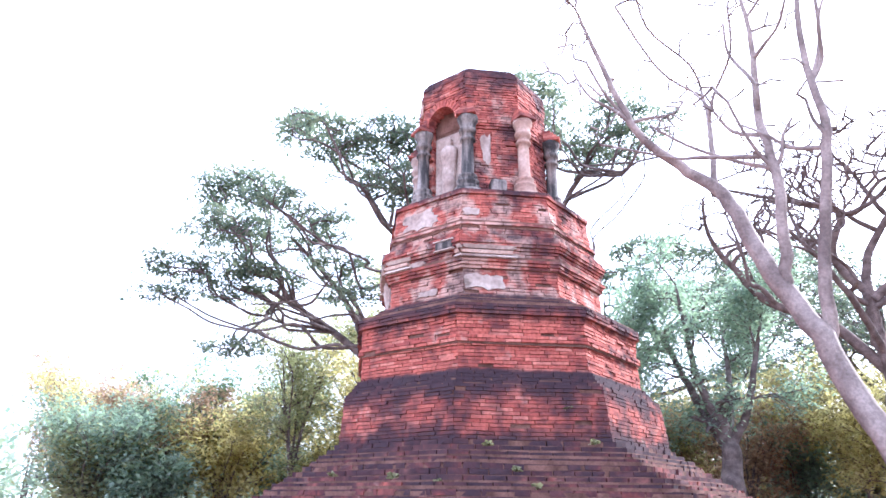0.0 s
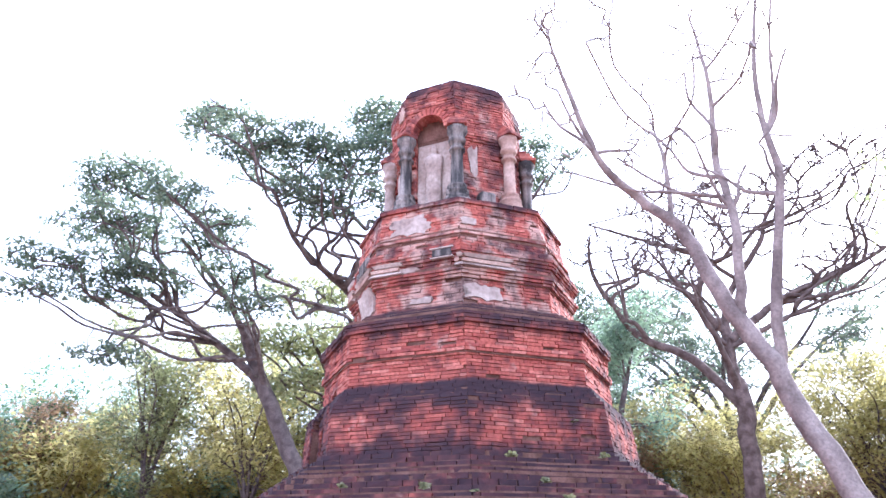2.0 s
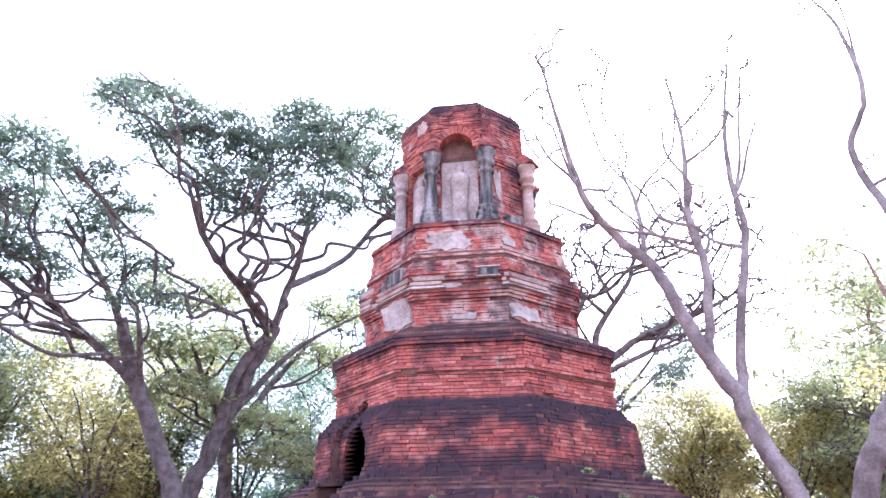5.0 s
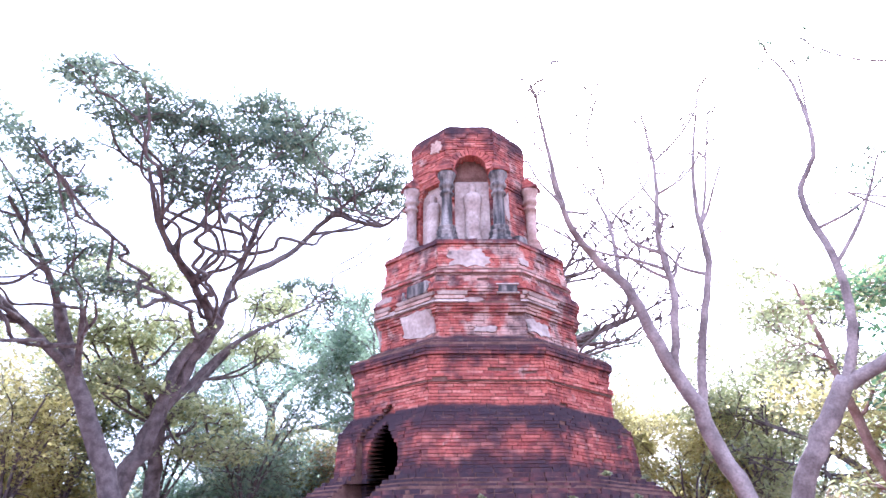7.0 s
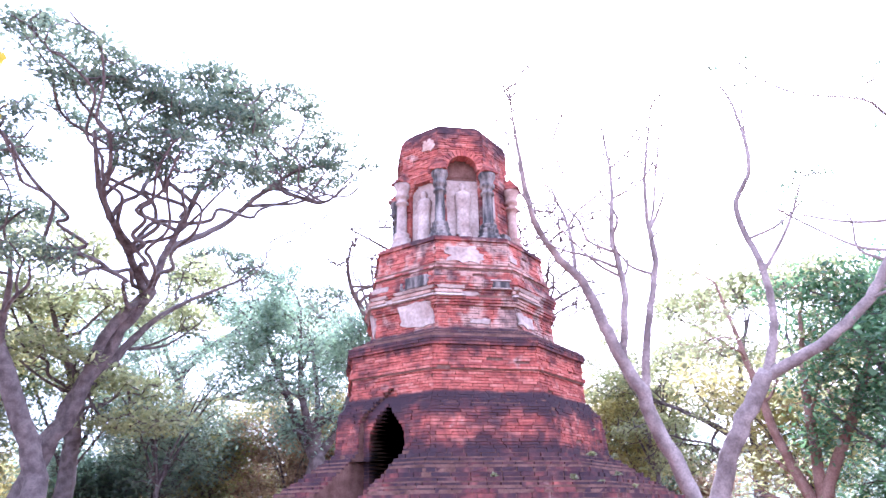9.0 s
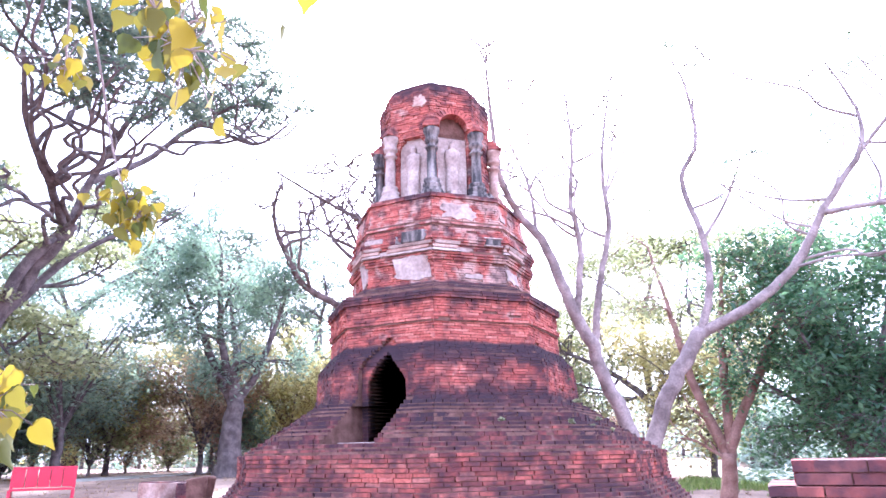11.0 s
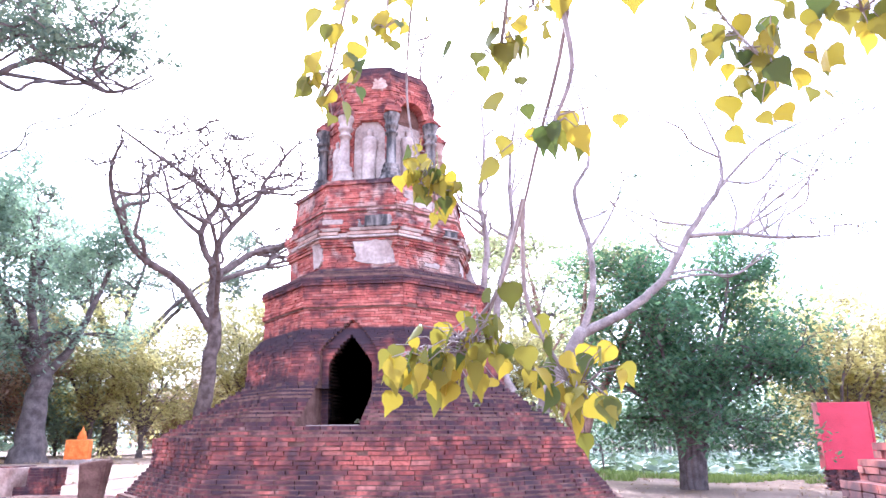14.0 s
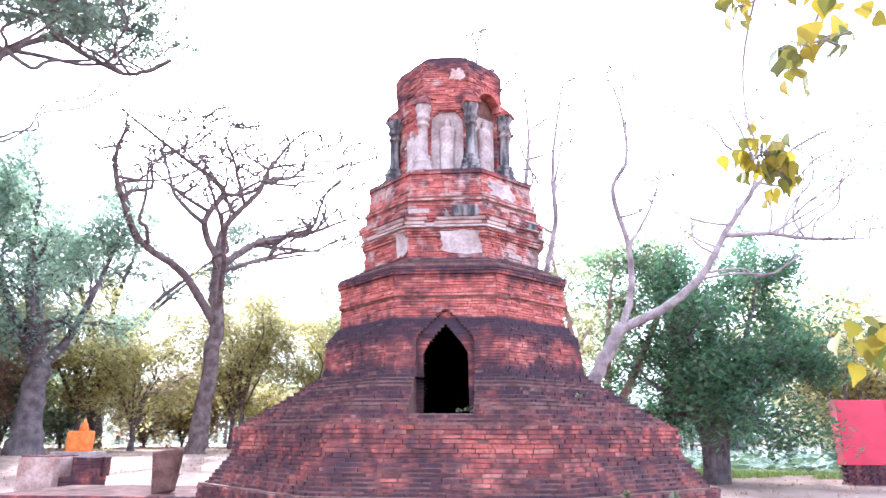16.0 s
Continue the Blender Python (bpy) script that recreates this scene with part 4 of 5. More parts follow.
def patch(name, k, profile, s0, s1, z0, z1, proud, mat, parent, seed, ragged=0.18, label=""):
    """A ragged-edged slab on one face of the chedi."""
    rng = random.Random(seed)
    nrm, tan = face_frame(k)
    cs, cz, hs, hz = (s0 + s1) / 2, (z0 + z1) / 2, (s1 - s0) / 2, (z1 - z0) / 2
    bm = bmesh.new()
    ring = []
    n = 26
    for i in range(n):
        a = 2 * math.pi * i / n
        e = max(abs(math.cos(a)), abs(math.sin(a)))
        f = (1 - ragged * rng.random()) / e
        f = min(f, 1.0 / e)
        ring.append((cs + hs * math.cos(a) * f, cz + hz * math.sin(a) * f))
    lo, hi = [], []
    for s, z in ring:
        o = lean(z)
        d = radius_at(profile, z) * OCT
        for lst, e in ((lo, -0.06), (hi, proud)):
            p = tan * s + nrm * (d + e) + o
            lst.append(bm.verts.new((p.x, p.y, z)))
    for i in range(n):
        j = (i + 1) % n
        bm.faces.new((lo[i], lo[j], hi[j], hi[i]))
    bm.faces.new(hi)
    bmesh.ops.triangulate(bm, faces=[f for f in bm.faces if len(f.verts) > 4])
    bmesh.ops.recalc_face_normals(bm, faces=bm.faces[:])
    return part(name, bm, mat, parent, label)


def lathe(name, rows, mat, parent, at, sides=14, label="", smooth=True, wob=0.0, seed=0):
    rng = random.Random(seed)
    V, F = [], []
    for z, r in rows:
        for i in range(sides):
            a = 2 * math.pi * i / sides
            rr = r * (1 + rng.uniform(-wob, wob))
            V.append((at[0] + rr * math.cos(a), at[1] + rr * math.sin(a), at[2] + z))
    for j in range(len(rows) - 1):
        for i in range(sides):
            k = (i + 1) % sides
            F.append((j * sides + i, j * sides + k, (j + 1) * sides + k, (j + 1) * sides + i))
    V.append((at[0], at[1], at[2] + rows[-1][0]))
    for i in range(sides):
        F.append(((len(rows) - 1) * sides + i, (len(rows) - 1) * sides + (i + 1) % sides, len(V) - 1))
    return part_mesh(name, V, F, mat, parent, label, smooth)


def wall_box(name, k, s0, s1, z0, z1, d0, d1, mat, parent, label="", bevel=0.008):
    """A bevelled box on a face of the chedi, from d0 to d1 metres off its axis."""
    nrm, tan = face_frame(k)
    o = lean((z0 + z1) / 2)
    c = nrm * ((d0 + d1) / 2) + tan * ((s0 + s1) / 2) + o
    m = Matrix(((tan.x, nrm.x, 0, c.x), (tan.y, nrm.y, 0, c.y), (0, 0, 1, (z0 + z1) / 2), (0, 0, 0, 1)))
    return part(name, box_bm(s1 - s0, d1 - d0, z1 - z0, m, bevel), mat, parent, label)


def tower_details(chedi):
    for k in range(8):
        az = radians(-67.5 + 45 * k)
        o = lean(7.2)
        at = (1.27 * math.cos(az) + o.x, 1.27 * math.sin(az) + o.y, 6.56)
        rows = [(0, 0.25), (0.06, 0.25), (0.08, 0.19), (0.13, 0.21), (0.17, 0.165), (0.21, 0.19), (0.25, 0.19), (0.27, 0.14), (0.32, 0.165), (0.36, 0.16), (0.38, 0.105),
                (0.9, 0.098), (1.02, 0.10), (1.03, 0.13), (1.07, 0.135), (1.09, 0.10), (1.16, 0.105), (1.18, 0.14), (1.24, 0.15), (1.27, 0.12), (1.36, 0.14), (1.42, 0.17), (1.5, 0.17)]
        if k in (6, 1):
            rows = [(z, r * 1.04) for z, r in rows]
        lathe("column", rows, DARK_PLASTER if k not in (7, 2) else PLASTER if k == 7 else PINK_PLASTER, chedi, at, 16, "blackened stucco column" if k not in (7, 2) else "worn pale stucco column", wob=0.04, seed=k)
        for j in range(4):
            r = 1.31 - 0.03 * j
            m = Matrix.Translation((r * math.cos(az) + o.x, r * math.sin(az) + o.y, 8.08 + 0.06 * j)) @ Matrix.Rotation(az, 4, "Z")
            part("corbel", box_bm(0.30 - 0.05 * j, 0.34 - 0.04 * j, 0.055, m, 0.008), BRICK_ONE, chedi)
    for k, top in ((0, 8.0), (1, 7.97), (7, 7.55)):
        wide = 0.33 if k < 2 else 0.26
        wall_box("niche_panel", k, -wide, wide, 6.58, top, 0.86, 1.01 if k < 2 else 1.085, PLASTER, chedi, "stained pale plaster of a niche", 0.004)
    nrm, tan = face_frame(1)
    for i in range(15):
        a = math.pi * (i + 0.5) / 15
        c = nrm * 1.15 + tan * (0.37 * math.cos(a)) + lean(8.2)
        m = Matrix(((tan.x, nrm.x, 0, c.x), (tan.y, nrm.y, 0, c.y), (0, 0, 1, 8.12 + 0.37 * math.sin(a)), (0, 0, 0, 1))) @ Matrix.Rotation(-(a - math.pi / 2), 4, "Y")
        part("brick", box_bm(0.062, 0.2, 0.14, m, 0.006), BRICK_ONE, chedi)
    wall_box("niche_foot", 1, -0.13, 0.13, 6.56, 6.74, 1.0, 1.24, PLASTER, chedi, "plaster pedestal in a niche", 0.05)
    wall_box("niche_foot", 0, -0.13, 0.13, 6.56, 6.70, 1.0, 1.22, PLASTER, chedi, "plaster pedestal in a niche", 0.05)
    wall_box("niche_foot", 2, -0.13, 0.15, 6.56, 6.86, 1.05, 1.30, DARK_PLASTER, chedi, "blackened broken pedestal", 0.05)
    patch("plaster_patch", 2, TOWER, -0.25, -0.05, 7.2, 7.9, 0.012, PLASTER, chedi, 2, 0.5)
    patch("plaster_patch", 0, TOWER, 0.05, 0.42, 8.6, 8.9, 0.012, PINK_PLASTER, chedi, 3, 0.5)
    patch("plaster_patch", 7, TOWER, 0.1, 0.42, 6.6, 7.6, 0.014, PLASTER, chedi, 4)
    lathe("crown_mound", [(0, 0.50), (0.04, 0.4), (0.07, 0.25), (0.09, 0.1)], BRICK, chedi, (lean(9.5).x, lean(9.5).y, 9.49), 16, wob=0.08)


def statue(k, z, h, seed):
    """A standing stucco figure, worn smooth: one plain shape."""
    nrm, tan = face_frame(k)
    o = lean(7.2)
    rows = [(0, 0.15, 0.10), (0.1, 0.145, 0.10), (0.3, 0.14, 0.09), (0.5, 0.145, 0.09), (0.62, 0.165, 0.10), (0.74, 0.175, 0.10), (0.80, 0.15, 0.09), (0.83, 0.06, 0.06), (0.86, 0.055, 0.06), (0.90, 0.07, 0.075), (0.95, 0.065, 0.07), (0.99, 0.03, 0.03)]
    V, F, n = [], [], 14
    for f, rx, ry in rows:
        for i in range(n):
            a = 2 * math.pi * i / n
            p = nrm * (1.06 + ry * math.sin(a)) + tan * (rx * math.cos(a)) + o
            V.append((p.x, p.y, z + f * h))
    for j in range(len(rows) - 1):
        for i in range(n):
            F.append((j * n + i, j * n + (i + 1) % n, (j + 1) * n + (i + 1) % n, (j + 1) * n + i))
    F.append(tuple(range((len(rows) - 1) * n, len(rows) * n)))
    ob = part_mesh("statue", V, F, PLASTER, None, smooth=True)
    tagged(ob, "worn pale stucco standing figure in a tower niche", "statue", "statues of the tower")


def tier_details(chedi):
    patch("plaster_patch", 0, PROFILE, -0.12, 0.68, 4.72, 5.20, 0.022, PLASTER, chedi, 11, 0.22, "grey-white plaster left on the brick")
    patch("plaster_patch", 0, PROFILE, -0.55, 0.76, 5.25, 5.34, 0.028, PLASTER, chedi, 12, 0.15)
    wall_box("plaster_block", 0, 0.12, 0.62, 5.44, 5.66, 1.7, 1.885, DARK_PLASTER, chedi, "grey moulded plaster block", 0.02)
    wall_box("plaster_block", 0, -0.70, -0.30, 5.50, 5.60, 1.7, 1.88, PLASTER, chedi, "pale moulded plaster block", 0.02)
    patch("plaster_patch", 1, PROFILE, -0.76, 0.10, 5.24, 5.33, 0.025, PLASTER, chedi, 13, 0.2)
    wall_box("plaster_block", 1, 0.30, 0.62, 5.41, 5.53, 1.7, 1.875, DARK_PLASTER, chedi, "dark square plaster socket with a pale rim", 0.015)
    wall_box("plaster_rim", 1, 0.27, 0.65, 5.385, 5.405, 1.7, 1.885, PLASTER, chedi, "", 0.006)
    wall_box("plaster_rim", 1, 0.27, 0.65, 5.535, 5.555, 1.7, 1.885, PLASTER, chedi, "", 0.006)
    patch("plaster_patch", 1, PROFILE, -0.55, 0.25, 5.9, 6.30, 0.012, PLASTER, chedi, 14, 0.45)
    patch("plaster_patch", 1, PROFILE, -0.15, 0.25, 4.74, 4.86, 0.014, PLASTER, chedi, 15, 0.4)
    patch("plaster_patch", 2, PROFILE, -0.74, -0.05, 4.74, 5.02, 0.016, PLASTER, chedi, 16, 0.5)
    patch("plaster_patch", 2, PROFILE, -0.70, -0.40, 5.98, 6.12, 0.014, PLASTER, chedi, 17, 0.3)
    patch("plaster_patch", 7, PROFILE, 0.40, 0.74, 4.70, 5.2, 0.02, PLASTER, chedi, 18, 0.3)
    patch("plaster_patch", 7, PROFILE, -0.60, 0.74, 5.25, 5.34, 0.024, PLASTER, chedi, 19, 0.25)
    patch("plaster_patch", 2, PROFILE, -0.72, 0.3, 5.25, 5.33, 0.022, PLASTER, chedi, 20, 0.4)


def mouldings(chedi):
    """Broken runs of plaster cornice round the upper tier."""
    for k, runs in ((0, ((-0.78, -0.34), (-0.24, 0.77))), (1, ((-0.77, -0.20), (0.66, 0.78))), (7, ((-0.2, 0.78),)), (2, ((-0.78, 0.1),))):
        for i, (a, b) in enumerate(runs):
            patch("cornice", k, PROFILE, a, b, 5.235, 5.295, 0.045, PLASTER, chedi, 40 + k * 3 + i, 0.10)
            patch("cornice", k, PROFILE, a, b - 0.05, 5.30, 5.355, 0.065, PINK_PLASTER, chedi, 70 + k * 3 + i, 0.12)
            patch("cornice", k, PROFILE, a + 0.04, b, 5.375, 5.43, 0.04, PLASTER, chedi, 90 + k * 3 + i, 0.14)
    patch("plaster_patch", 0, PROFILE, -0.02, 0.66, 5.43, 5.64, 0.03, DARK_PLASTER, chedi, 31, 0.2, "grey stained plaster over the cornice")


def door_jambs(chedi):
    """Brick piers that narrow the doorway to its opening, course by course."""
    z, rng = DOOR_FOOT, random.Random(8)
    while z < 3.62:
        wo, wi = door_half(z + 0.03, False), door_half(z + 0.03, True)
        o = lean(z)
        y = door_plane(radius_at(PROFILE, z + 0.03) * OCT)
        for sgn in (-1, 1):
            a, b = (wi if wi > 0.02 else 0.0), wo
            if b - a > 0.03:
                m = Matrix.Translation((sgn * (a + b) / 2 + o.x, y + 0.10 + o.y + rng.gauss(0, 0.006), z + 0.03))
                part("brick", box_bm(b - a, 0.24, 0.054, m), BRICK_ONE, chedi)
        z += 0.06
    o = lean(DOOR_FOOT)
    part("threshold", box_bm(1.06, 0.7, 0.10, Matrix.Translation((o.x, -2.72 + o.y, DOOR_FOOT - 0.03)), 0.02), PLASTER, chedi, "pale worn cement threshold")


tower_details(CHEDI)
tier_details(CHEDI)
mouldings(CHEDI)
door_jambs(CHEDI)
for kk, zz, hh in ((0, 6.70, 1.12), (1, 6.74, 1.15), (7, 6.62, 1.1)):
    statue(kk, zz, hh, kk)


def weed(x, y, z, s, seed, label="small green weed rooted between the bricks"):
    rng = random.Random(seed)
    V, F = [], []
    for _ in range(26):
        a, e = rng.uniform(0, 6.28), rng.uniform(0.2, 1.3)
        d = Vector((math.cos(a) * math.cos(e), math.sin(a) * math.cos(e), math.sin(e)))
        p, w = Vector((x, y, z)), d.orthogonal().normalized() * 0.018
        n = len(V)
        l = s * rng.uniform(0.5, 1.1)
        V += [tuple(p - w * 0.4), tuple(p + d * l * 0.6 - w), tuple(p + d * l + Vector((0, 0, -0.25 * l))), tuple(p + d * l * 0.6 + w), tuple(p + w * 0.4)]
        F.append((n, n + 1, n + 2, n + 3, n + 4))
    tagged(part_mesh("weed", V, F, LEAF_WEED), label, "plant", "weeds on the chedi")


for i, (x, y, z, s) in enumerate(((2.42, 0.38, 2.95, 0.16), (2.9, -0.75, 2.45, 0.14), (0.42, -2.66, 1.86, 0.2), (0.25, -2.7, 1.86, 0.12), (2.75, 0.6, 2.5, 0.14), (1.45, -3.65, 1.72, 0.13), (0.7, -3.9, 1.2, 0.12),
                                 (3.1, -1.9, 2.05, 0.15), (3.3, -1.4, 2.0, 0.12), (3.35, -0.3, 1.95, 0.16), (2.2, -2.6, 2.1, 0.12), (-1.3, -3.6, 1.68, 0.1), (3.2, -0.5, 2.15, 0.13), (2.6, -4.2, 0.7, 0.2), (3.3, -3.9, 0.68, 0.18))):
    weed(x, y, z, s * 0.75, 100 + i)


# ---- things round about ----


def brick_pile(name, label, blocks, seed, category):
    """Stepped masonry: each block is courses of bricks round a core."""
    rng = random.Random(seed)
    top = tagged(new(name), label, category)
    V, F = [], []
    for x0, x1, y0, y1, z0, z1 in blocks:
        part("core", box_bm(x1 - x0 - 0.05, y1 - y0 - 0.05, z1 - z0 - 0.01, Matrix.Translation(((x0 + x1) / 2, (y0 + y1) / 2, (z0 + z1) / 2))), MORTAR, top)
        n = max(1, round((z1 - z0) / 0.066))
        ch = (z1 - z0) / n
        for i in range(n):
            for axis, u0, u1, v, out in ((0, x0, x1, y0, -1), (0, x0, x1, y1, 1), (1, y0, y1, x0, -1), (1, y0, y1, x1, 1)):
                s = u0 - (0.12 if i % 2 else 0)
                while s < u1 - 0.03:
                    ln = 0.27 * rng.uniform(0.8, 1.2)
                    a, b = max(s, u0), min(s + ln, u1)
                    s += ln
                    if b - a < 0.04:
                        continue
                    e = v + out * rng.gauss(0, 0.006)
                    q = v - out * 0.14
                    lo, hi = sorted((e, q))
                    z = z0 + i * ch
                    xs, ys = ((a + 0.005, b - 0.005), (lo, hi)) if axis == 0 else ((lo, hi), (a + 0.005, b - 0.005))
                    m = len(V)
                    V += [(xs[0], ys[0], z + 0.004), (xs[1], ys[0], z + 0.004), (xs[1], ys[1], z + 0.004), (xs[0], ys[1], z + 0.004),
                          (xs[0], ys[0], z + ch - 0.004), (xs[1], ys[0], z + ch - 0.004), (xs[1], ys[1], z + ch - 0.004), (xs[0], ys[1], z + ch - 0.004)]
                    F += [tuple(m + j for j in f) for f in ((3, 2, 1, 0), (4, 5, 6, 7), (0, 1, 5, 4), (1, 2, 6, 5), (2, 3, 7, 6), (3, 0, 4, 7))]
    part_mesh("bricks", V, F, BRICK, top, kind="stuff")
    return top


brick_pile("brick_ruin", "stepped stub of a ruined red brick wall", [(5.7, 7.4, -8.3, -6.8, -0.05, 1.02), (5.85, 7.4, -8.2, -6.9, 1.02, 1.24), (5.98, 7.4, -8.1, -7.0, 1.24, 1.42), (6.12, 7.4, -8.0, -7.0, 1.42, 1.56)], 81, "ruin")
brick_pile("low_platform", "low worn brick platform beside the chedi", [(-8.2, -4.3, -2.0, 0.6, -0.1, 0.45)], 82, "platform")
brick_pile("brick_pedestal", "broken brick pedestal with one blackened end", [(-9.9, -9.1, 1.1, 2.0, -0.05, 1.02), (-9.1, -8.35, 1.3, 2.0, -0.05, 0.55), (-8.75, -8.35, 1.3, 2.0, 0.55, 0.98), (-9.1, -8.3, 1.75, 2.05, 0.55, 0.98)], 83, "pedestal")


part("pier_face", box_bm(0.86, 0.96, 0.98, Matrix.Translation((-9.5, 1.55, 0.5)), 0.03), PINK_PLASTER, bpy.data.objects["brick_pedestal"], "pinkish worn plaster")


def stone_post(x, y, z, seed):
    rng = random.Random(seed)
    bm = box_bm(0.46, 0.36, 0.78, None, 0.05)
    for v in bm.verts:
        f = 0.82 + 0.3 * (v.co.z + 0.39) / 0.78
        v.co.x, v.co.y = v.co.x * f + rng.gauss(0, 0.008), v.co.y * f + rng.gauss(0, 0.008)
        v.co.z += 0.03 * math.sin(v.co.x * 9)
    bm.transform(Matrix.Translation((x, y, z + 0.39)) @ Matrix.Rotation(0.3, 4, "Z"))
    tagged(part("stone_post", bm, MORTAR), "squat weathered dark stone post widening upwards", "post")


stone_post(-5.3, -1.25, 0.44, 84)


def shrine(x, y):
    z = ground_z(x, y)
    top = tagged(new("shrine"), "small altar wrapped in bright orange cloth", "shrine")
    part("base", box_bm(1.7, 1.3, 0.22, Matrix.Translation((x, y, z + 0.08)), 0.03), PLASTER, top, "grey cement base")
    part("cloth", box_bm(0.95, 0.7, 0.85, Matrix.Translation((x, y, z + 0.60)) @ Matrix.Rotation(0.35, 4, "Z"), 0.08), ORANGE, top, "orange cloth")
    lathe("finial", [(0, 0.16), (0.12, 0.2), (0.25, 0.14), (0.32, 0.15), (0.42, 0.06), (0.6, 0.01)], ORANGE, top, (x + 0.1, y, z + 0.98), 10)


shrine(-16.9, 14.3)


def red_board(x, y, z, yaw, w, h, d, foot):
    m = Matrix.Translation((x, y, z)) @ Matrix.Rotation(yaw, 4, "Z")
    top = tagged(new("notice_board"), "tall red-painted board box on a low brick footing", "notice board")
    part("panel", box_bm(w, d, h, m @ Matrix.Translation((0, 0, foot + h / 2)), 0.02), RED_PAINT, top)
    for sx in (-1, 1):
        part("edge_strip", box_bm(0.06, d + 0.05, h + 0.03, m @ Matrix.Translation((sx * (w / 2 - 0.02), 0, foot + h / 2)), 0.012), RED_PAINT, top)
    for j in range(8):
        for i in range(6):
            bx = -w / 2 + 0.12 + i * (w - 0.1) / 6 + (0.06 if j % 2 else 0)
            part("brick", box_bm((w - 0.2) / 6 - 0.012, d * 0.9, foot / 8 - 0.01, m @ Matrix.Translation((bx, 0, (j + 0.5) * foot / 8))), BRICK_ONE, top)
    return top


red_board(12.75, 10.05, 0.0, radians(-6), 1.5, 2.05, 0.6, 0.62)


def red_wall(x0, y0, x1, y1):
    top = tagged(new("low_wall"), "low red-painted wall with a white footing", "wall")
    d = Vector((x1 - x0, y1 - y0, 0))
    m = Matrix.Translation(((x0 + x1) / 2, (y0 + y1) / 2, 0)) @ Matrix.Rotation(math.atan2(d.y, d.x), 4, "Z")
    part("wall", box_bm(d.length, 0.25, 0.75, m @ Matrix.Translation((0, 0, 0.98)), 0.02), RED_PAINT, top)
    part("footing", box_bm(d.length, 0.4, 0.62, m @ Matrix.Translation((0, 0, 0.3)), 0.02), PLASTER, top, "white painted footing")


red_wall(13.8, 11.2, 18.5, 9.2)


def red_bench(x, y, yaw):
    z = ground_z(x, y)
    m = Matrix.Translation((x, y, z)) @ Matrix.Rotation(yaw, 4, "Z")
    top = tagged(new("bench"), "red-painted wooden bench with a boarded back", "bench")
    part("seat", box_bm(1.7, 0.5, 0.06, m @ Matrix.Translation((0, 0, 0.45)), 0.01), RED_PAINT, top)
    for i in range(5):
        part("back_board", box_bm(0.32, 0.04, 0.55, m @ Matrix.Translation((-0.68 + 0.34 * i, 0.25, 0.78)), 0.008), RED_PAINT, top)
    for sx in (-0.85, 0.85):
        part("leg", box_bm(0.09, 0.5, 0.46, m @ Matrix.Translation((sx, 0, 0.22)), 0.01), RED_PAINT, top)
        part("post", box_bm(0.09, 0.07, 1.12, m @ Matrix.Translation((sx, 0.25, 0.56)), 0.01), RED_PAINT, top)
    part("rail", box_bm(1.8, 0.06, 0.07, m @ Matrix.Translation((0, 0.25, 1.08)), 0.01), RED_PAINT, top)


red_bench(-14.75, 1.6, radians(52))


def pond():
    V = [(1, 17, -0.42), (60, 8, -0.42), (60, 118, -0.42), (1, 118, -0.42)]
    tagged(part_mesh("water", V, [(0, 1, 2, 3)], WATER), "still pond crowded with lotus leaves", "pond", kind="structure")
    rng = random.Random(91)
    V, F = [], []
    for _ in range(2600):
        y = 19.5 + 42 * rng.random() ** 1.6
        x = rng.uniform(2, 42)
        if y + 0.3 * (x - 10) < 21:
            continue
        z, r, tx, ty = -0.42 + rng.uniform(0.03, 0.5), rng.uniform(0.16, 0.38), rng.gauss(0, 0.3), rng.gauss(0, 0.3)
        n = len(V)
        V.append((x, y, z - 0.05))
        for i in range(8):
            a = 6.283 * i / 8
            V.append((x + r * math.cos(a), y + r * math.sin(a), z + r * (tx * math.cos(a) + ty * math.sin(a))))
        F += [(n, n + 1 + i, n + 1 + (i + 1) % 8) for i in range(8)]
    tagged(part_mesh("lotus_leaves", V, F, LEAF_LOTUS), "grey-green lotus leaves standing over the pond", "lotus", kind="stuff")


pond()


def sapling(x, y):
    """A thin young tree held by three props."""
    z = ground_z(x, y) - 0.05
    rng = random.Random(97)
    top = tagged(new("sapling"), "thin young tree held up by three wooden props", "tree")
    V, F, tips = [], [], []
    tube(V, F, smooth_path([(x, y, z, 0.06), (x + 0.1, y, z + 1.2, 0.05), (x + 0.02, y, z + 2.3, 0.04)], 4), 6)
    part_mesh("trunk", V, F, BARK, top, smooth=True)
    V, F = [], []
    for i in range(7):
        a = 6.283 * i / 7
        twig(rng, V, F, tips, Vector((x + 0.03, y, z + 1.7 + 0.1 * i)), Vector((math.cos(a), math.sin(a), 1.0)), 1.1, 0.028, 1, 0.0, 4, 0.25, 0.016)
    part_mesh("branchwork", V, F, BARK, top, smooth=True, kind="stuff")
    for i in range(3):
        a = 6.283 * i / 3 + 0.4
        V, F = [], []
        tube(V, F, [(Vector((x + 0.5 * math.cos(a), y + 0.5 * math.sin(a), z - 0.05)), 0.035), (Vector((x + 0.09, y, z + 1.0)), 0.03)], 6)
        part_mesh("prop", V, F, BARK, top)


sapling(6.1, 22.6)


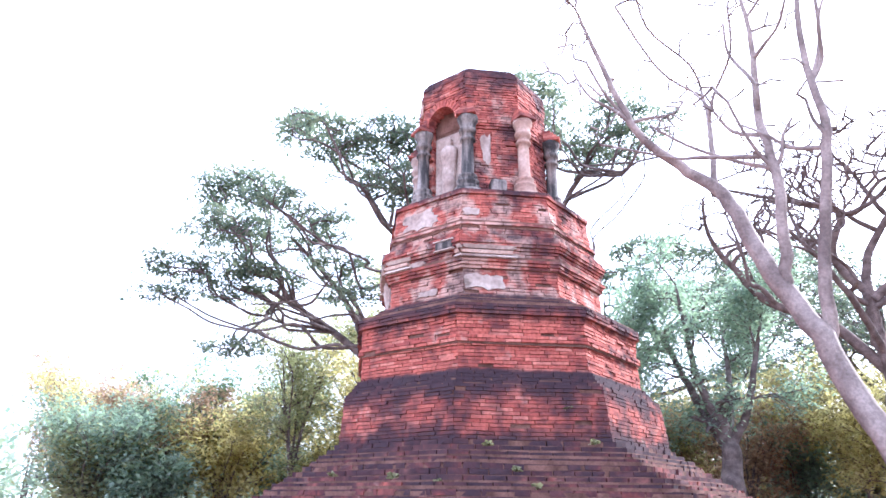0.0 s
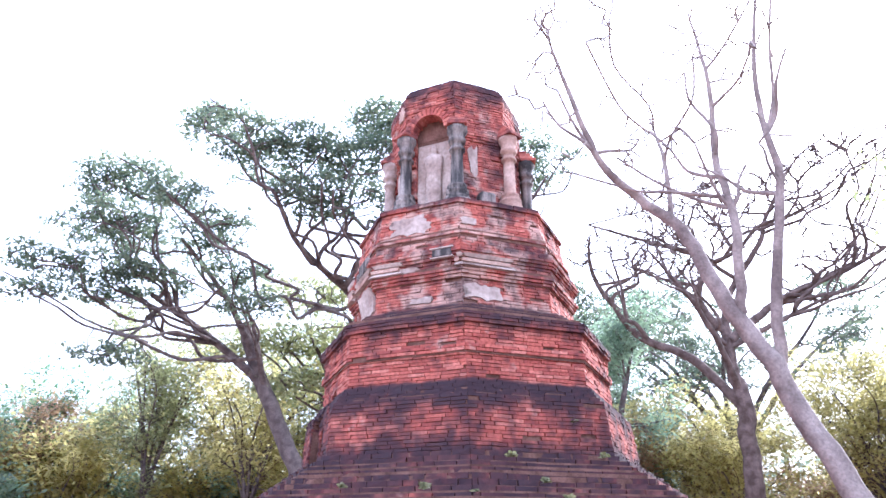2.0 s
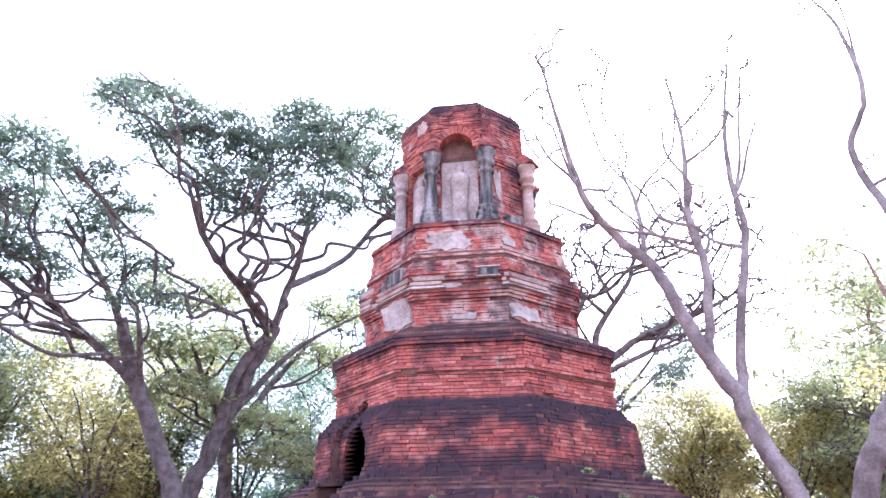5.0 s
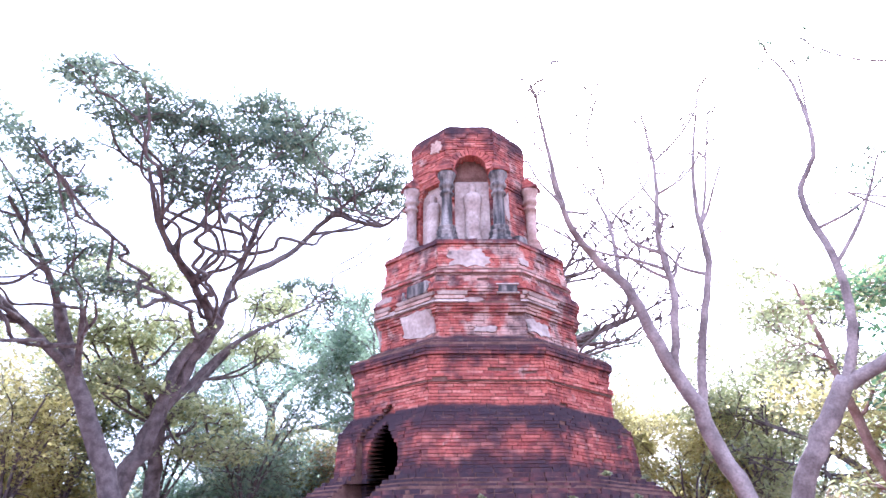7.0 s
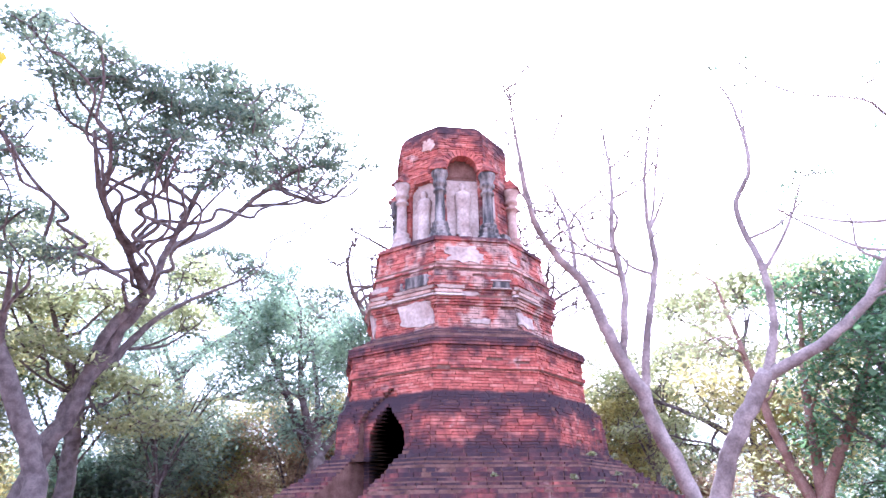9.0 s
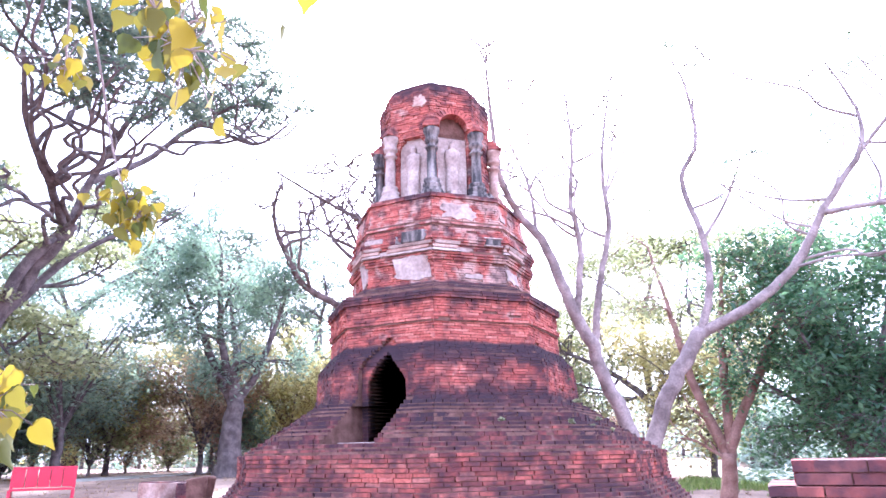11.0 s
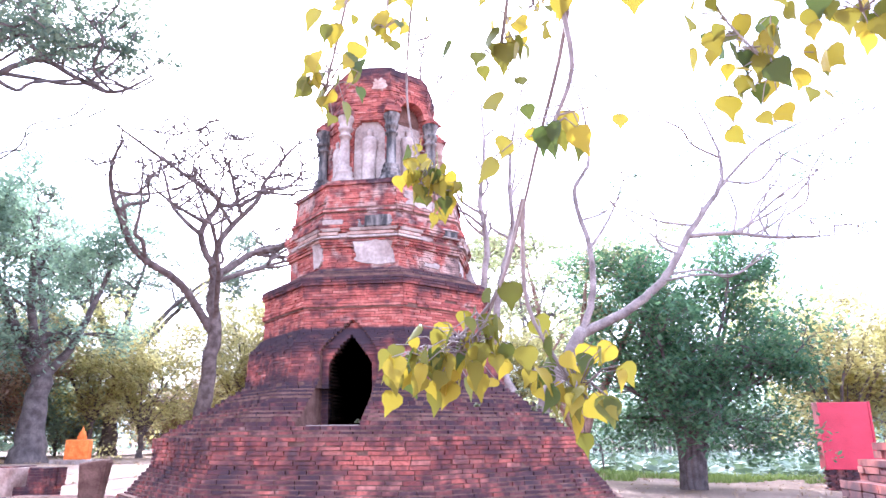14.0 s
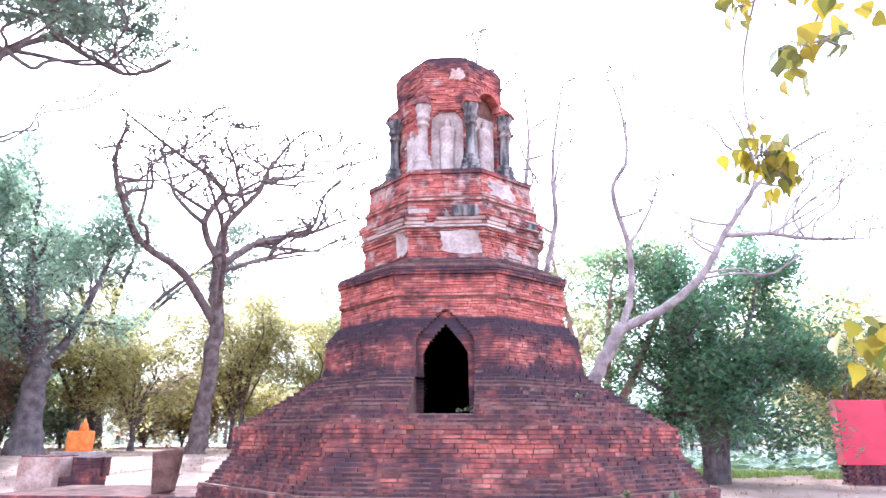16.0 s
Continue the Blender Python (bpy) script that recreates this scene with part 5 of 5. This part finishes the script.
def far_path():
    """A pale concrete path across the grounds, with thickness, following the ground."""
    V, F, n = [], [], 24
    for i in range(n + 1):
        t = i / n
        x, y = -25.5 - 6.0 * t, 9.0 + 18.0 * t
        for side, dz in ((-1.1, -0.2), (-1.1, 0.06), (1.1, 0.06), (1.1, -0.2)):
            V.append((x + side * 0.95, y + side * 0.32, ground_z(x + side * 0.95, y + side * 0.32) + dz))
    for i in range(n):
        for k in range(3):
            a = i * 4 + k
            F.append((a, a + 1, a + 5, a + 4))
    tagged(part_mesh("road", V, F, CONCRETE), "pale sunlit concrete path across the grounds", "path", kind="structure")


far_path()


def tufts(name, label, count, area, h, mat, seed, keep=None):
    rng = random.Random(seed)
    V, F = [], []
    while len(F) < count:
        x, y = rng.uniform(area[0], area[1]), rng.uniform(area[2], area[3])
        if keep and not keep(x, y):
            continue
        z = ground_z(x, y) - 0.02
        for _ in range(5):
            a, l = rng.uniform(0, 6.28), h * rng.uniform(0.5, 1.4)
            bx, by = x + rng.gauss(0, 0.06), y + rng.gauss(0, 0.06)
            n = len(V)
            V += [(bx - 0.02 * math.sin(a), by + 0.02 * math.cos(a), z), (bx + 0.02 * math.sin(a), by - 0.02 * math.cos(a), z), (bx + l * 0.5 * math.cos(a), by + l * 0.5 * math.sin(a), z + l)]
            F.append((n, n + 1, n + 2))
    tagged(part_mesh(name, V, F, mat), label, "grass", kind="stuff")


tufts("grass", "green grass along the bank of the pond", 26000, (2, 22, 11.5, 21), 0.22, LEAF_GRASS, 92, lambda x, y: noise.noise(Vector((x * 0.3, y * 0.3, 4))) + (y + 0.3 * x - 17) * 0.12 > -0.1 and not (x > 11.5 and y < 13))
tufts("dry_grass", "thin dry grass and fallen leaves on bare earth", 9000, (-40, 12, 2, 45), 0.12, LEAF_DRY, 93, lambda x, y: x * x + y * y > 40 and noise.noise(Vector((x * 0.15, y * 0.15, 9))) > -0.05)


def litter():
    rng = random.Random(95)
    V, F = [], []
    for _ in range(1500):
        x, y = rng.uniform(-22, 14), rng.uniform(-2, 24)
        if x * x + y * y < 30:
            continue
        z = ground_z(x, y) + 0.03
        a, s = rng.uniform(0, 6.28), rng.uniform(0.05, 0.13)
        n = len(V)
        V += [(x + s * math.cos(a), y + s * math.sin(a), z), (x - s * 0.4 * math.sin(a), y + s * 0.4 * math.cos(a), z + 0.02), (x - s * math.cos(a), y - s * math.sin(a), z), (x + s * 0.4 * math.sin(a), y - s * 0.4 * math.cos(a), z + 0.02)]
        F.append((n, n + 1, n + 2, n + 3))
    tagged(part_mesh("leaf_litter", V, F, LEAF_DRY), "dry brown leaves scattered on the earth", "leaves", kind="stuff")


litter()


def base_bricks(chedi):
    """The bricks of the base wall that are seen from nearest, one by one."""
    rng = random.Random(6)
    wall = tagged(new("wall_facing"), "")
    wall.parent = chedi
    made = []
    for k, mid, z, c in bricks_ring(rng=rng, profile=PROFILE, z0=0.66, z1=1.64, course=0.98 / 15, length=0.30, depth=0.17, clip=None):
        if single_brick(k, mid):
            made.append(c)
    for c in made:
        part_mesh("brick", c, list(BRICK_FACES), BRICK_ONE, chedi)
    bpy.data.objects.remove(wall)


base_bricks(CHEDI)
